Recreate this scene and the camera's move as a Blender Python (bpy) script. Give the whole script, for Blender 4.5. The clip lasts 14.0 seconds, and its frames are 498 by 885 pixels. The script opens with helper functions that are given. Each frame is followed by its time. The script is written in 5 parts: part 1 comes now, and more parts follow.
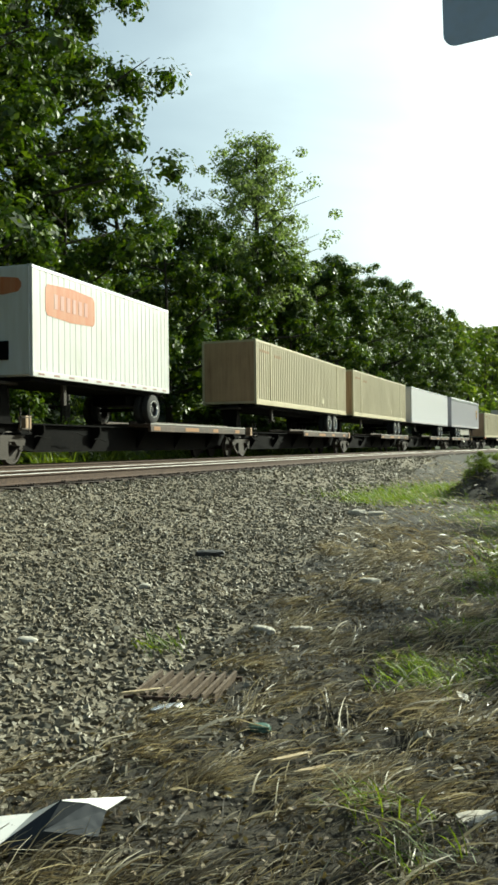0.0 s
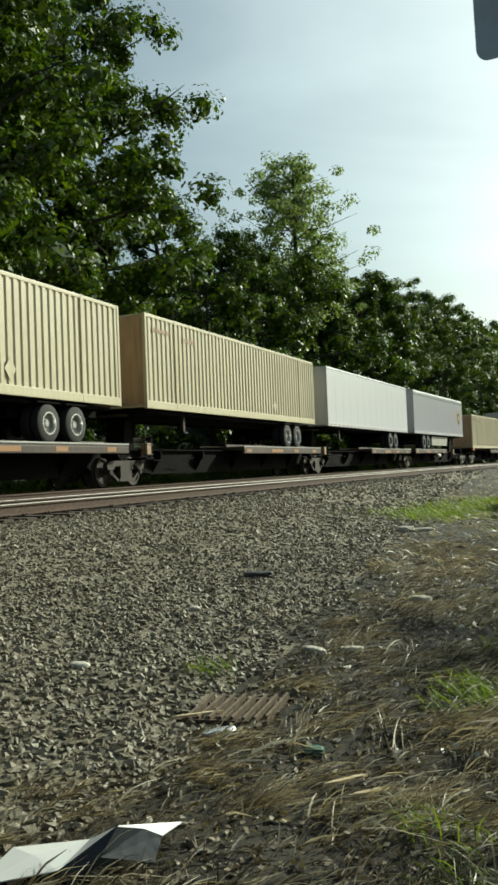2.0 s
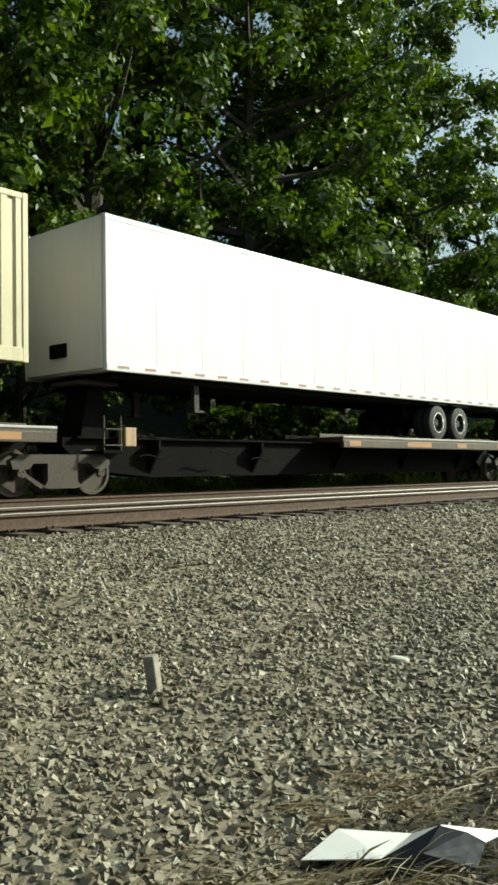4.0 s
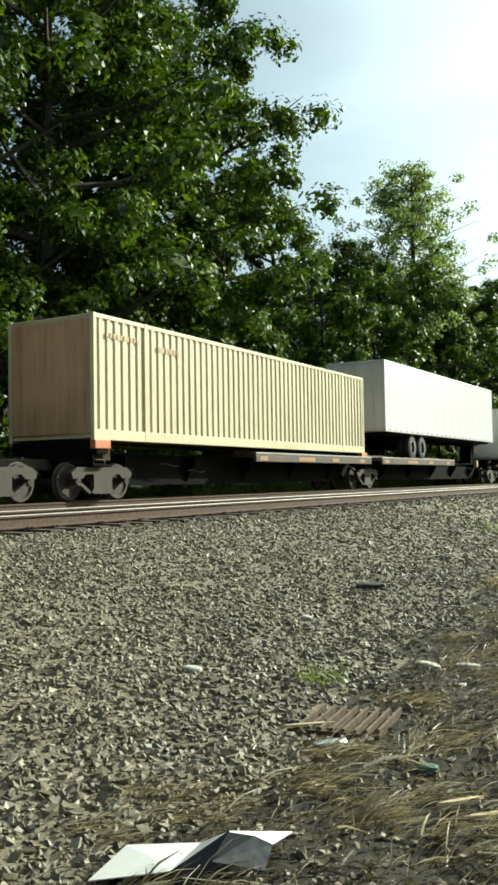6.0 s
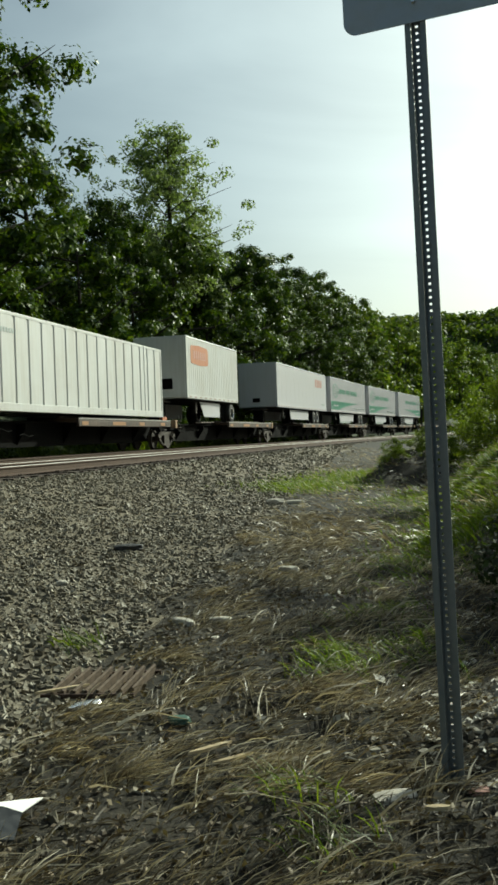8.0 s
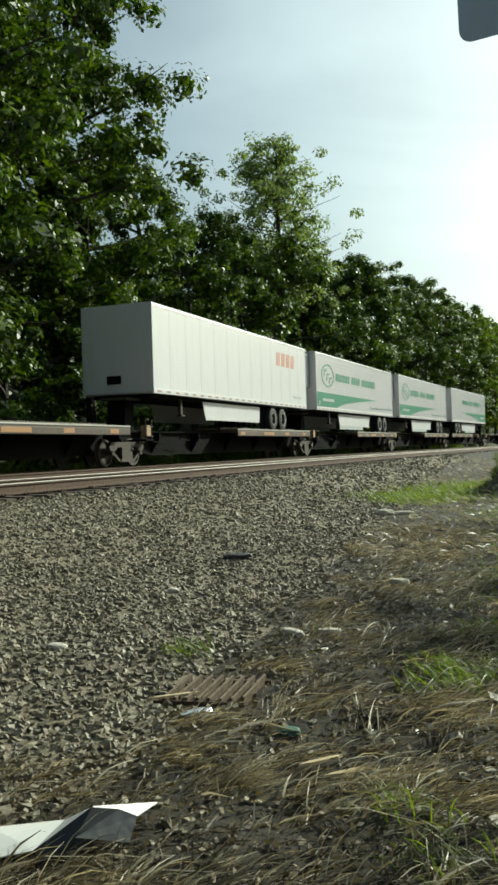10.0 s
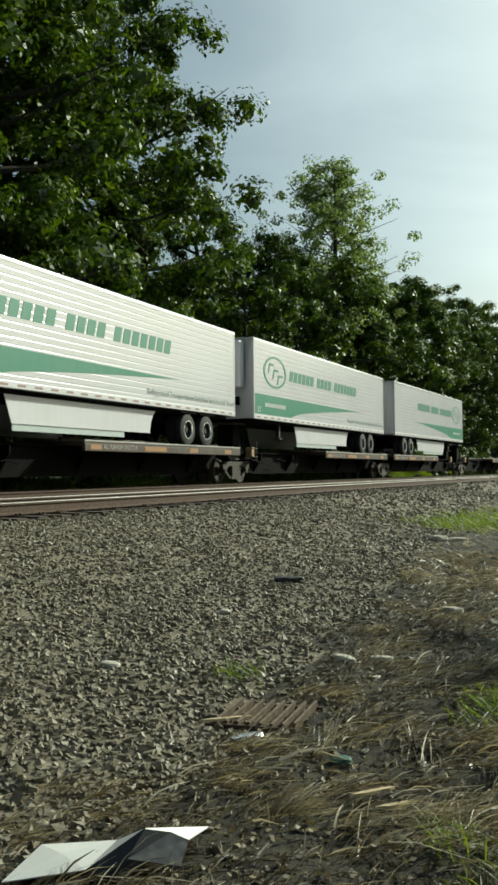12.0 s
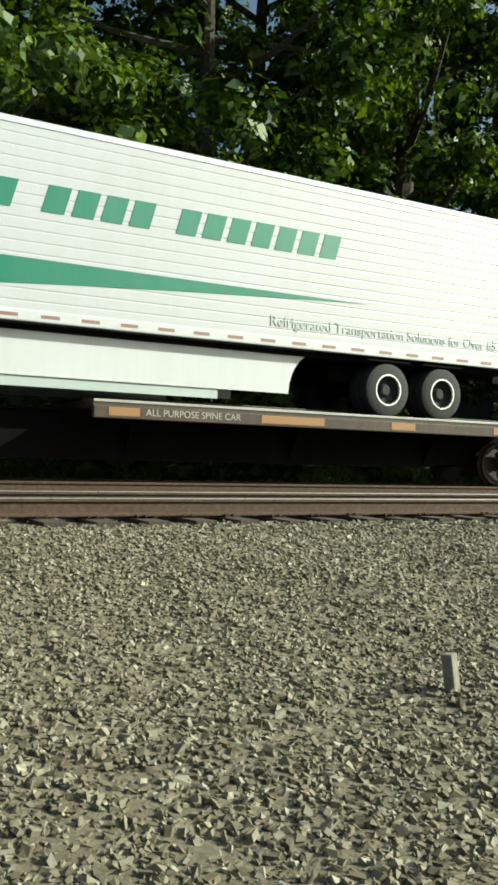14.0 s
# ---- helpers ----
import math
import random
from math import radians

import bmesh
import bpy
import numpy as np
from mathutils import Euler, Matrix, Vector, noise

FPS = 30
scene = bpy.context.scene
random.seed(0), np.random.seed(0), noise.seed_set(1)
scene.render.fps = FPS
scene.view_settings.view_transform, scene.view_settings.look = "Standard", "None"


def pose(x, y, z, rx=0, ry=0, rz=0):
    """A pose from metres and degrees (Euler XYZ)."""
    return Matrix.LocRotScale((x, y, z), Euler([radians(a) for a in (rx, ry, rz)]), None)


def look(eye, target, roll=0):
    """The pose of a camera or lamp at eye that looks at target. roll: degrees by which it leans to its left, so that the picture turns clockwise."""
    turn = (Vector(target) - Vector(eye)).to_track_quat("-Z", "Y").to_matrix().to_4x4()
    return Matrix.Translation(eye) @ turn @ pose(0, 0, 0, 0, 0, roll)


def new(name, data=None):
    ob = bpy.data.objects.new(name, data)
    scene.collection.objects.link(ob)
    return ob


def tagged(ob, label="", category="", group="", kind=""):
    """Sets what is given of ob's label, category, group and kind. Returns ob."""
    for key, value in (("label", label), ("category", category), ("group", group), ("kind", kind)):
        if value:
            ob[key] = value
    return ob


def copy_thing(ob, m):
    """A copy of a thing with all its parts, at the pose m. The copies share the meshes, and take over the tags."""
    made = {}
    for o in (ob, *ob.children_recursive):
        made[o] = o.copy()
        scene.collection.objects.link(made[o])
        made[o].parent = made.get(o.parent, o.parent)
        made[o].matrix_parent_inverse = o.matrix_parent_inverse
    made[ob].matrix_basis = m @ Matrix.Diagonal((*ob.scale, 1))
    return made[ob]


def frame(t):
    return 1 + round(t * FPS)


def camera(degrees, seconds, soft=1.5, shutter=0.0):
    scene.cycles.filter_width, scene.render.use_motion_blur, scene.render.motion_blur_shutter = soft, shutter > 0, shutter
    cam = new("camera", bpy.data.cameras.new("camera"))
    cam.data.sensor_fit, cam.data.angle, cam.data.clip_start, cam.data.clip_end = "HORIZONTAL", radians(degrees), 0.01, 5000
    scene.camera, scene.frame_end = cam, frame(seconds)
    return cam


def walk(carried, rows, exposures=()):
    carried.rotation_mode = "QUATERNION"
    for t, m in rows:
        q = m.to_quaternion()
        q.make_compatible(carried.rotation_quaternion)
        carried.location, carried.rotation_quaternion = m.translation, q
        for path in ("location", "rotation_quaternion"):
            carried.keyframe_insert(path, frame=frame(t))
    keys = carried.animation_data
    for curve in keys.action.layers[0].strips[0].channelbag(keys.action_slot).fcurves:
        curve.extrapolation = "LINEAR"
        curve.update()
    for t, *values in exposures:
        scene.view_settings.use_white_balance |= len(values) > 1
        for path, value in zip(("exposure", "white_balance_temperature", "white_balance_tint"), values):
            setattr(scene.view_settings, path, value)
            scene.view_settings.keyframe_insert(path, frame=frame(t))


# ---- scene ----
cam = camera(31.59, 14.0, soft=2.9)
PATH = [
    (0, pose(0.005, 0.013, 0.407, 90.34, 0.561, 18.144)),
    (0.5, pose(0.009, -0.003, 0.417, 91.461, 1.356, 18.749)),
    (1, pose(0.004, 0.004, 0.412, 91.857, 1.023, 20.237)),
    (1.5, pose(0.004, 0.009, 0.412, 92.089, 1.722, 20.745)),
    (2, pose(0.008, 0.007, 0.415, 91.672, 2.215, 21.092)),
    (2.5, pose(-0.008, -0.002, 0.419, 91.598, 1.819, 24.991)),
    (3, pose(-0.013, -0.021, 0.438, 90.945, 1.627, 32.725)),
    (3.2, pose(-0.011, -0.023, 0.43, 91.409, 1.652, 36.445)),
    (4.25, pose(-0.01, -0.035, 0.425, 91.9, 0.8, 41.5)),
    (5.3, pose(-0.004, -0.035, 0.42, 92.162, 0.305, 35.38)),
    (5.5, pose(-0.002, -0.023, 0.422, 92.183, 0.654, 33.621)),
    (6, pose(-0.011, 0.01, 0.41, 92.489, 0.959, 28.376)),
    (6.5, pose(-0.009, 0.032, 0.396, 92.18, 2.313, 23.59)),
    (7, pose(0.015, 0.013, 0.402, 91.265, 3.153, 15.586)),
    (7.5, pose(0.033, 0.013, 0.404, 89.643, 1.563, 11.599)),
    (8, pose(0.029, 0.033, 0.403, 89.662, 1.99, 12.875)),
    (8.5, pose(0.033, 0.034, 0.405, 90.119, 2.55, 15.306)),
    (8.7, pose(0.032, 0.044, 0.402, 89.873, 2.899, 16.224)),
    (9.75, pose(0.02, 0.025, 0.41, 90.3, 1.95, 19.8)),
    (10.8, pose(0.005, 0.007, 0.424, 90.902, 0.931, 19.163)),
    (11, pose(0.015, 0.003, 0.426, 90.711, 0.874, 18.486)),
    (11.5, pose(0.007, 0.003, 0.43, 91.276, 0.788, 17.19)),
    (12, pose(0.002, -0.01, 0.437, 91.869, 0.469, 23.237)),
    (12.5, pose(-0.017, -0.032, 0.441, 92.292, -0.827, 30.868)),
    (13, pose(-0.036, -0.021, 0.425, 92.616, -1.481, 40.808)),
    (13.5, pose(-0.043, -0.026, 0.433, 91.781, -1.118, 51.727)),
    (14, pose(-0.047, -0.023, 0.443, 90.991, -1.637, 60.807)),
]
# the clip's camera meters on the sky: it darkens as it turns towards the light; its picture is warm and slightly green
EXPOSURES = [(t, v, 6400, -11) for t, v in ((0, 0.65), (0.5, 0.49), (1.0, 0.23), (1.5, 0.28), (2.5, 0.18), (3.0, 0.50), (4.25, 0.73), (5.5, 0.83), (6.0, 0.85), (6.5, 0.84), (7.0, 0.10), (7.5, -0.13), (8.0, 0.03), (8.7, 0.15), (9.75, 0.28), (10.8, 0.35), (11.5, 0.38), (12.0, 0.10), (12.5, 0.07), (13.0, 0.48), (13.5, 0.47), (14.0, 0.64))]
walk(cam, PATH, EXPOSURES)

# ---------------------------------------------------------------- sky, sun, exposure
SUN_AZ, SUN_EL = radians(34), radians(29)      # clockwise from +Y, above the horizon
world = bpy.data.worlds.new("sky")
scene.world = world
world.use_nodes = True
wn = world.node_tree
sky = wn.nodes.new("ShaderNodeTexSky")
sky.sky_type = "NISHITA"
sky.sun_disc = False
sky.sun_elevation, sky.sun_rotation = SUN_EL, SUN_AZ
sky.air_density, sky.dust_density, sky.ozone_density = 1.0, 3.5, 1.0
wn.nodes["Background"].inputs["Strength"].default_value = 0.075
# thin bright haze that scatters the sun's light forward, with faint cirrus in it
tc = wn.nodes.new("ShaderNodeTexCoord")
dot = wn.nodes.new("ShaderNodeVectorMath")
dot.operation = "DOT_PRODUCT"
dot.inputs[1].default_value = (math.sin(SUN_AZ) * math.cos(SUN_EL), math.cos(SUN_AZ) * math.cos(SUN_EL), math.sin(SUN_EL))
wn.links.new(tc.outputs["Generated"], dot.inputs[0])
glow = wn.nodes.new("ShaderNodeMath")
glow.operation, glow.use_clamp = "MULTIPLY_ADD", True
glow.inputs[1].default_value, glow.inputs[2].default_value = 1.0, 0.0
wn.links.new(dot.outputs["Value"], glow.inputs[0])
power = wn.nodes.new("ShaderNodeMath")
power.operation = "POWER"
power.inputs[1].default_value = 2.6
wn.links.new(glow.outputs[0], power.inputs[0])
cirrus = wn.nodes.new("ShaderNodeTexNoise")
cirrus.inputs["Scale"].default_value, cirrus.inputs["Detail"].default_value, cirrus.inputs["Distortion"].default_value = 2.2, 5.0, 0.6
stretch = wn.nodes.new("ShaderNodeMapping")
stretch.inputs["Scale"].default_value = (0.8, 1.6, 3.0)
wn.links.new(tc.outputs["Generated"], stretch.inputs["Vector"])
wn.links.new(stretch.outputs[0], cirrus.inputs["Vector"])
amount = wn.nodes.new("ShaderNodeMath")
amount.operation = "MULTIPLY_ADD"
amount.inputs[1].default_value, amount.inputs[2].default_value = 1.5, 0.25
wn.links.new(cirrus.outputs[0], amount.inputs[0])
veil = wn.nodes.new("ShaderNodeMath")
veil.operation = "MULTIPLY"
wn.links.new(power.outputs[0], veil.inputs[0])
wn.links.new(amount.outputs[0], veil.inputs[1])
haze = wn.nodes.new("ShaderNodeMix")
haze.data_type, haze.blend_type = "RGBA", "ADD"
haze.clamp_factor = False
haze.inputs[7].default_value = (8.5, 8.8, 9.0, 1)
wn.links.new(veil.outputs[0], haze.inputs[0])
wn.links.new(sky.outputs[0], haze.inputs[6])
wn.links.new(haze.outputs[2], wn.nodes["Background"].inputs["Color"])

sun_data = bpy.data.lights.new("sun", "SUN")
sun_data.energy, sun_data.angle, sun_data.color = 4.7, radians(0.6), (1.0, 0.94, 0.85)
sun = new("sun", sun_data)
sun.matrix_world = look(Vector((math.sin(SUN_AZ) * math.cos(SUN_EL), math.cos(SUN_AZ) * math.cos(SUN_EL), math.sin(SUN_EL))) * 200, (0, 0, 0))
scene.view_settings.exposure = 0.0

# ---------------------------------------------------------------- the line's geometry: two tracks on one long curve to the right
XC = 864.35          # x of the curve's centre
NEAR, FAR = 9.2, 13.95   # centre lines of the two tracks, metres to the left of the origin
SPEED = 15.493


def arc(c, s, z=0.0):
    """The pose on a line c metres left of the origin, s metres along it, facing along it."""
    r = XC + c
    a = s / r
    return pose(XC - r * math.cos(a), r * math.sin(a), z, 0, 0, -math.degrees(a))


def across(x, y):
    return math.hypot(XC - x, y) - XC


def smooth(a, b, v):
    t = min(max((v - a) / (b - a), 0.0), 1.0)
    return t * t * (3 - 2 * t)


PROFILE_C = (-400, 0.0, 2.0, 4.2, 6.2, 7.3, 16.2, 17.4, 18.5, 50.0, 5000)
PROFILE_Z = (-0.9, -0.9, -0.84, -0.74, -0.42, -0.245, -0.245, -0.7, -0.5, 15.0, 15.0)


def ground_z(x, y):
    c = across(x, y)
    z = float(np.interp(c, PROFILE_C, PROFILE_Z))
    if c < 6.0:
        z += 0.035 * noise.noise((x * 1.3, y * 1.3, 0)) + 0.02 * noise.noise((x * 4, y * 4, 3))
    if c < 1.3 and 0 < y < 16:
        # tussocks and hollows, drawn out the way the grass lies
        u, v = x * 0.83 + y * 0.56, y * 0.83 - x * 0.56
        w = smooth(1.3, 0.9, c) * smooth(0.0, 1.5, y) * smooth(16, 9, y)
        z += w * (0.085 * noise.noise((u * 1.1, v * 2.6, 21)) + 0.04 * noise.noise((u * 3.0, v * 6.5, 22)))
    if y > 6:
        k = min(1.7, 0.7 * max(0.0, 0.45 - c))
        z += smooth(6, 13, y) * k * (1 + 0.25 * noise.noise((x * 0.5, y * 0.5, 8)))
    d = math.hypot((x + 0.9) / 1.4, (y - 23.8) / 3.4) + 0.25 * noise.noise((x * 1.6, y * 1.6, 4))
    z += 0.72 * smooth(1.05, 0.3, d)
    return z


# ---------------------------------------------------------------- materials
def ramp(nt, fac, stops):
    r = nt.nodes.new("ShaderNodeValToRGB")
    e = r.color_ramp.elements
    while len(e) < len(stops):
        e.new(0.5)
    for el, (p, c) in zip(e, stops):
        el.position, el.color = p, (*c, 1)
    nt.links.new(fac, r.inputs[0])
    return r.outputs[0]


def noise_tex(nt, vec, scale, detail=4.0, rough=0.6):
    n = nt.nodes.new("ShaderNodeTexNoise")
    n.inputs["Scale"].default_value, n.inputs["Detail"].default_value, n.inputs["Roughness"].default_value = scale, detail, rough
    nt.links.new(vec, n.inputs["Vector"])
    return n.outputs[0]


def mix(nt, fac, a, b, mode="MIX"):
    m = nt.nodes.new("ShaderNodeMix")
    m.data_type, m.blend_type = "RGBA", mode
    for v, i in ((fac, 0), (a, 6), (b, 7)):
        if isinstance(v, (int, float)):
            m.inputs[i].default_value = v
        elif isinstance(v, tuple):
            m.inputs[i].default_value = (*v, 1)
        else:
            nt.links.new(v, m.inputs[i])
    return m.outputs[2]


def base(name, rough=0.6, metal=0.0):
    m = bpy.data.materials.new(name)
    m.use_nodes = True
    nt = m.node_tree
    p = nt.nodes["Principled BSDF"]
    p.inputs["Roughness"].default_value, p.inputs["Metallic"].default_value = rough, metal
    tc = nt.nodes.new("ShaderNodeTexCoord")
    return m, nt, p, tc.outputs["Object"]


def bump(nt, p, height, strength, dist):
    b = nt.nodes.new("ShaderNodeBump")
    b.inputs["Strength"].default_value, b.inputs["Distance"].default_value = strength, dist
    nt.links.new(height, b.inputs["Height"])
    nt.links.new(b.outputs[0], p.inputs["Normal"])


def stretched(nt, vec, sx, sy, sz):
    mp = nt.nodes.new("ShaderNodeMapping")
    mp.inputs["Scale"].default_value = (sx, sy, sz)
    nt.links.new(vec, mp.inputs["Vector"])
    return mp.outputs[0]


def paint(name, colour, dirt, amount=0.35, rough=0.4, metal=0.0, streak=True, spec=0.5):
    """Painted sheet metal with grime in patches and streaks running down."""
    m, nt, p, v = base(name, rough, metal)
    p.inputs["Specular IOR Level"].default_value = spec
    big = noise_tex(nt, v, 0.55, 5)
    st = noise_tex(nt, stretched(nt, v, 5.0, 5.0, 0.35), 1.2, 4)
    fac = nt.nodes.new("ShaderNodeMath")
    fac.operation = "MULTIPLY"
    nt.links.new(big, fac.inputs[0])
    nt.links.new(st if streak else big, fac.inputs[1])
    f = ramp(nt, fac.outputs[0], ((0.18, (0, 0, 0)), (0.5, (amount, amount, amount))))
    nt.links.new(mix(nt, f, colour, dirt), p.inputs["Base Color"])
    fine = noise_tex(nt, v, 30, 3)
    r = ramp(nt, fine, ((0.3, (rough * 0.8,) * 3), (0.7, (min(1, rough * 1.3),) * 3)))
    nt.links.new(r, p.inputs["Roughness"])
    bump(nt, p, big, 0.12, 0.02)
    return m


def grainy(name, a, b, c, scale, rough=0.85, metal=0.0, depth=0.01, big=0.8):
    """A rough surface of three tones at two scales."""
    m, nt, p, v = base(name, rough, metal)
    n1, n2 = noise_tex(nt, v, scale, 6, 0.7), noise_tex(nt, v, big, 4)
    col = ramp(nt, n1, ((0.3, a), (0.52, b), (0.72, c)))
    nt.links.new(mix(nt, n2, col, mix(nt, 0.5, col, a)), p.inputs["Base Color"])
    bump(nt, p, n1, 0.6, depth)
    return m


def island(name, tones, rough=0.85, translucent=0.0, scale=40, spec=0.5, tint=(1.0, 1.0, 0.45)):
    """For joined small pieces: each takes a tone of its own."""
    m, nt, p, v = base(name, rough)
    g = nt.nodes.new("ShaderNodeNewGeometry")
    n = len(tones)
    col = ramp(nt, g.outputs["Random Per Island"], [((i + 0.5) / n, t) for i, t in enumerate(tones)])
    fine = noise_tex(nt, v, scale, 3)
    col = mix(nt, 0.35, col, ramp(nt, fine, ((0.3, (0.35, 0.35, 0.35)), (0.7, (1, 1, 1)))), "MULTIPLY")
    nt.links.new(col, p.inputs["Base Color"])
    p.inputs["Specular IOR Level"].default_value = spec
    if translucent:
        t = nt.nodes.new("ShaderNodeBsdfTranslucent")
        nt.links.new(mix(nt, 1.0, col, tint, "MULTIPLY"), t.inputs[0])
        s = nt.nodes.new("ShaderNodeMixShader")
        s.inputs[0].default_value = translucent
        nt.links.new(p.outputs[0], s.inputs[1])
        nt.links.new(t.outputs[0], s.inputs[2])
        nt.links.new(s.outputs[0], nt.nodes["Material Output"].inputs[0])
    return m


M_WHITE = paint("white_trailer_paint", (0.531, 0.531, 0.557), (0.385, 0.364, 0.314), 0.35, 0.36)
M_WHITE_OLD = paint("aged_white_paint", (0.537, 0.547, 0.537), (0.344, 0.314, 0.253), 0.55, 0.45)
M_TAN = paint("tan_container_paint", (0.469, 0.419, 0.281), (0.267, 0.207, 0.124), 0.45, 0.5)
M_TAN_END = paint("rust_stained_tan_end_steel", (0.41, 0.28, 0.16), (0.14, 0.07, 0.035), 0.85, 0.6)
M_GREY = paint("silver_grey_paint", (0.335, 0.329, 0.366), (0.319, 0.309, 0.309), 0.3, 0.3)
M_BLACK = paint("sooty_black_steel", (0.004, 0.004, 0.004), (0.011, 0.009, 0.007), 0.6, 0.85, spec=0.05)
M_DECK = paint("rusted_brown_deck_steel", (0.034, 0.022, 0.015), (0.095, 0.055, 0.032), 0.7, 0.65)
M_TRUCK = paint("dusty_cast_steel", (0.034, 0.025, 0.017), (0.014, 0.01, 0.008), 0.7, 0.75)
M_ORANGE = paint("faded_orange_paint", (0.400, 0.120, 0.044), (0.480, 0.360, 0.240), 0.5, 0.5)
M_REFLECT = paint("dulled_orange_reflector", (0.27, 0.13, 0.045), (0.2, 0.13, 0.08), 0.5, 0.5)
M_REDLET = paint("faded_red_lettering", (0.42, 0.2, 0.16), (0.55, 0.48, 0.44), 0.5, 0.5)
M_GREEN = paint("green_livery_paint", (0.014, 0.16, 0.10), (0.10, 0.22, 0.165), 0.3, 0.4)
M_BROWN = paint("dark_brown_emblem", (0.07, 0.03, 0.015), (0.1, 0.06, 0.04), 0.3, 0.45)
M_GOLD = paint("gold_emblem", (0.62, 0.36, 0.05), (0.5, 0.35, 0.12), 0.3, 0.45)
M_MARK = paint("dull_red_marker", (0.24, 0.13, 0.11), (0.3, 0.25, 0.2), 0.4, 0.5)
M_GREYLET = paint("grey_lettering", (0.36, 0.41, 0.40), (0.5, 0.5, 0.5), 0.3, 0.5)
M_TYRE = grainy("dusty_rubber", (0.018, 0.018, 0.018), (0.03, 0.029, 0.027), (0.06, 0.055, 0.05), 25, 0.85, 0, 0.004)
M_RIM = paint("worn_white_rim", (0.34, 0.33, 0.31), (0.2, 0.17, 0.13), 0.6, 0.45)
M_ALU = paint("polished_aluminium", (0.72, 0.73, 0.74), (0.4, 0.4, 0.4), 0.3, 0.28, 0.9)
M_TRIM = paint("polished_white_trim", (0.66, 0.67, 0.68), (0.5, 0.5, 0.5), 0.2, 0.15, 0.45, False)
M_REEFER = paint("glossy_white_fluted_skin", (0.479, 0.476, 0.505), (0.381, 0.366, 0.329), 0.3, 0.22, 0.0, True, 0.8)
# cream paint, darkened to carry the shade below the trailer's hem
M_SKIRT = paint("shade_dulled_cream_skirt", (0.331, 0.317, 0.276), (0.258, 0.230, 0.184), 0.4, 0.5)
M_RAIL = paint("polished_rail_head", (0.42, 0.40, 0.37), (0.3, 0.24, 0.18), 0.3, 0.3, 0.85, False)
M_RUST = grainy("rusty_steel", (0.036, 0.021, 0.013), (0.074, 0.042, 0.026), (0.125, 0.078, 0.048), 18, 0.85, 0.1, 0.004)
M_TIE = grainy("weathered_creosoted_timber", (0.024, 0.016, 0.011), (0.058, 0.039, 0.026), (0.115, 0.083, 0.058), 22, 0.9, 0, 0.008)
M_BARK = grainy("grey_brown_bark", (0.02, 0.016, 0.012), (0.05, 0.042, 0.03), (0.10, 0.085, 0.065), 9, 0.95, 0, 0.03)
M_BALLAST_BED = grainy("ballast_bed", (0.108, 0.090, 0.059), (0.189, 0.160, 0.108), (0.29, 0.25, 0.175), 28, 0.95, 0, 0.03, 0.5)
M_DIRT = grainy("dry_dirt_with_thatch", (0.009, 0.0075, 0.004), (0.026, 0.021, 0.011), (0.066, 0.055, 0.028), 14, 0.95, 0, 0.03, 0.6)
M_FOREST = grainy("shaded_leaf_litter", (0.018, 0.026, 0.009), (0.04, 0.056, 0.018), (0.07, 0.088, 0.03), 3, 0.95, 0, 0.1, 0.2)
M_STONE = island("crushed_tan_limestone", ((0.110, 0.091, 0.057), (0.142, 0.122, 0.079), (0.175, 0.150, 0.102), (0.211, 0.186, 0.130), (0.154, 0.122, 0.073), (0.308, 0.279, 0.207)), 0.62, spec=0.4)
M_CHIP = island("pale_stone_chips", ((0.05, 0.04, 0.028), (0.12, 0.10, 0.07), (0.24, 0.21, 0.16), (0.09, 0.068, 0.043)), 0.8)
M_STRAW = island("dry_straw_grass", ((0.08, 0.062, 0.034), (0.28, 0.23, 0.135), (0.46, 0.40, 0.25), (0.68, 0.62, 0.44), (0.36, 0.30, 0.18), (0.12, 0.095, 0.055)), 0.4, 0.45, 60, 0.4, (1.0, 0.92, 0.72))
M_THATCH = island("grey_matted_thatch", ((0.035, 0.028, 0.017), (0.11, 0.09, 0.055), (0.22, 0.185, 0.115), (0.06, 0.048, 0.03)), 0.6, 0.25, 60, 0.3, (1.0, 0.92, 0.75))
M_PALECHIP = island("bleached_chips", ((0.3, 0.265, 0.19), (0.5, 0.45, 0.34), (0.16, 0.135, 0.095), (0.62, 0.57, 0.46)), 0.4)
M_GRASS = island("green_grass", ((0.09, 0.15, 0.012), (0.15, 0.22, 0.02), (0.22, 0.28, 0.035)), 0.5, 0.6, 60)
LEAF_TONES = ((0.023, 0.048, 0.005), (0.046, 0.09, 0.008), (0.08, 0.136, 0.011), (0.135, 0.195, 0.018))
M_LEAF = island("broadleaf_foliage", LEAF_TONES, 0.45, 0.36, 30, 0.35)
# distant haze is put into these paler leaf tones
M_LEAF_FAR = island("haze_paled_valley_foliage", ((0.06, 0.11, 0.015), (0.11, 0.16, 0.025), (0.16, 0.21, 0.035)), 0.5, 0.55, 30, 0.3)
M_LEAF_PALE = island("pale_foliage", ((0.15, 0.21, 0.09), (0.20, 0.27, 0.13), (0.25, 0.32, 0.17)), 0.5, 0.65, 30, 0.35)
M_LEAF_BUSH = island("bright_shrub_foliage", ((0.09, 0.14, 0.014), (0.14, 0.20, 0.02), (0.20, 0.26, 0.03)), 0.5, 0.6, 30, 0.35)
# the shrub's shaded side is put into these near-black leaf tones
M_LEAF_SHADE = island("shade_darkened_shrub_foliage", ((0.012, 0.02, 0.005), (0.022, 0.036, 0.008), (0.035, 0.055, 0.012)), 0.6, 0.2, 30, 0.3)
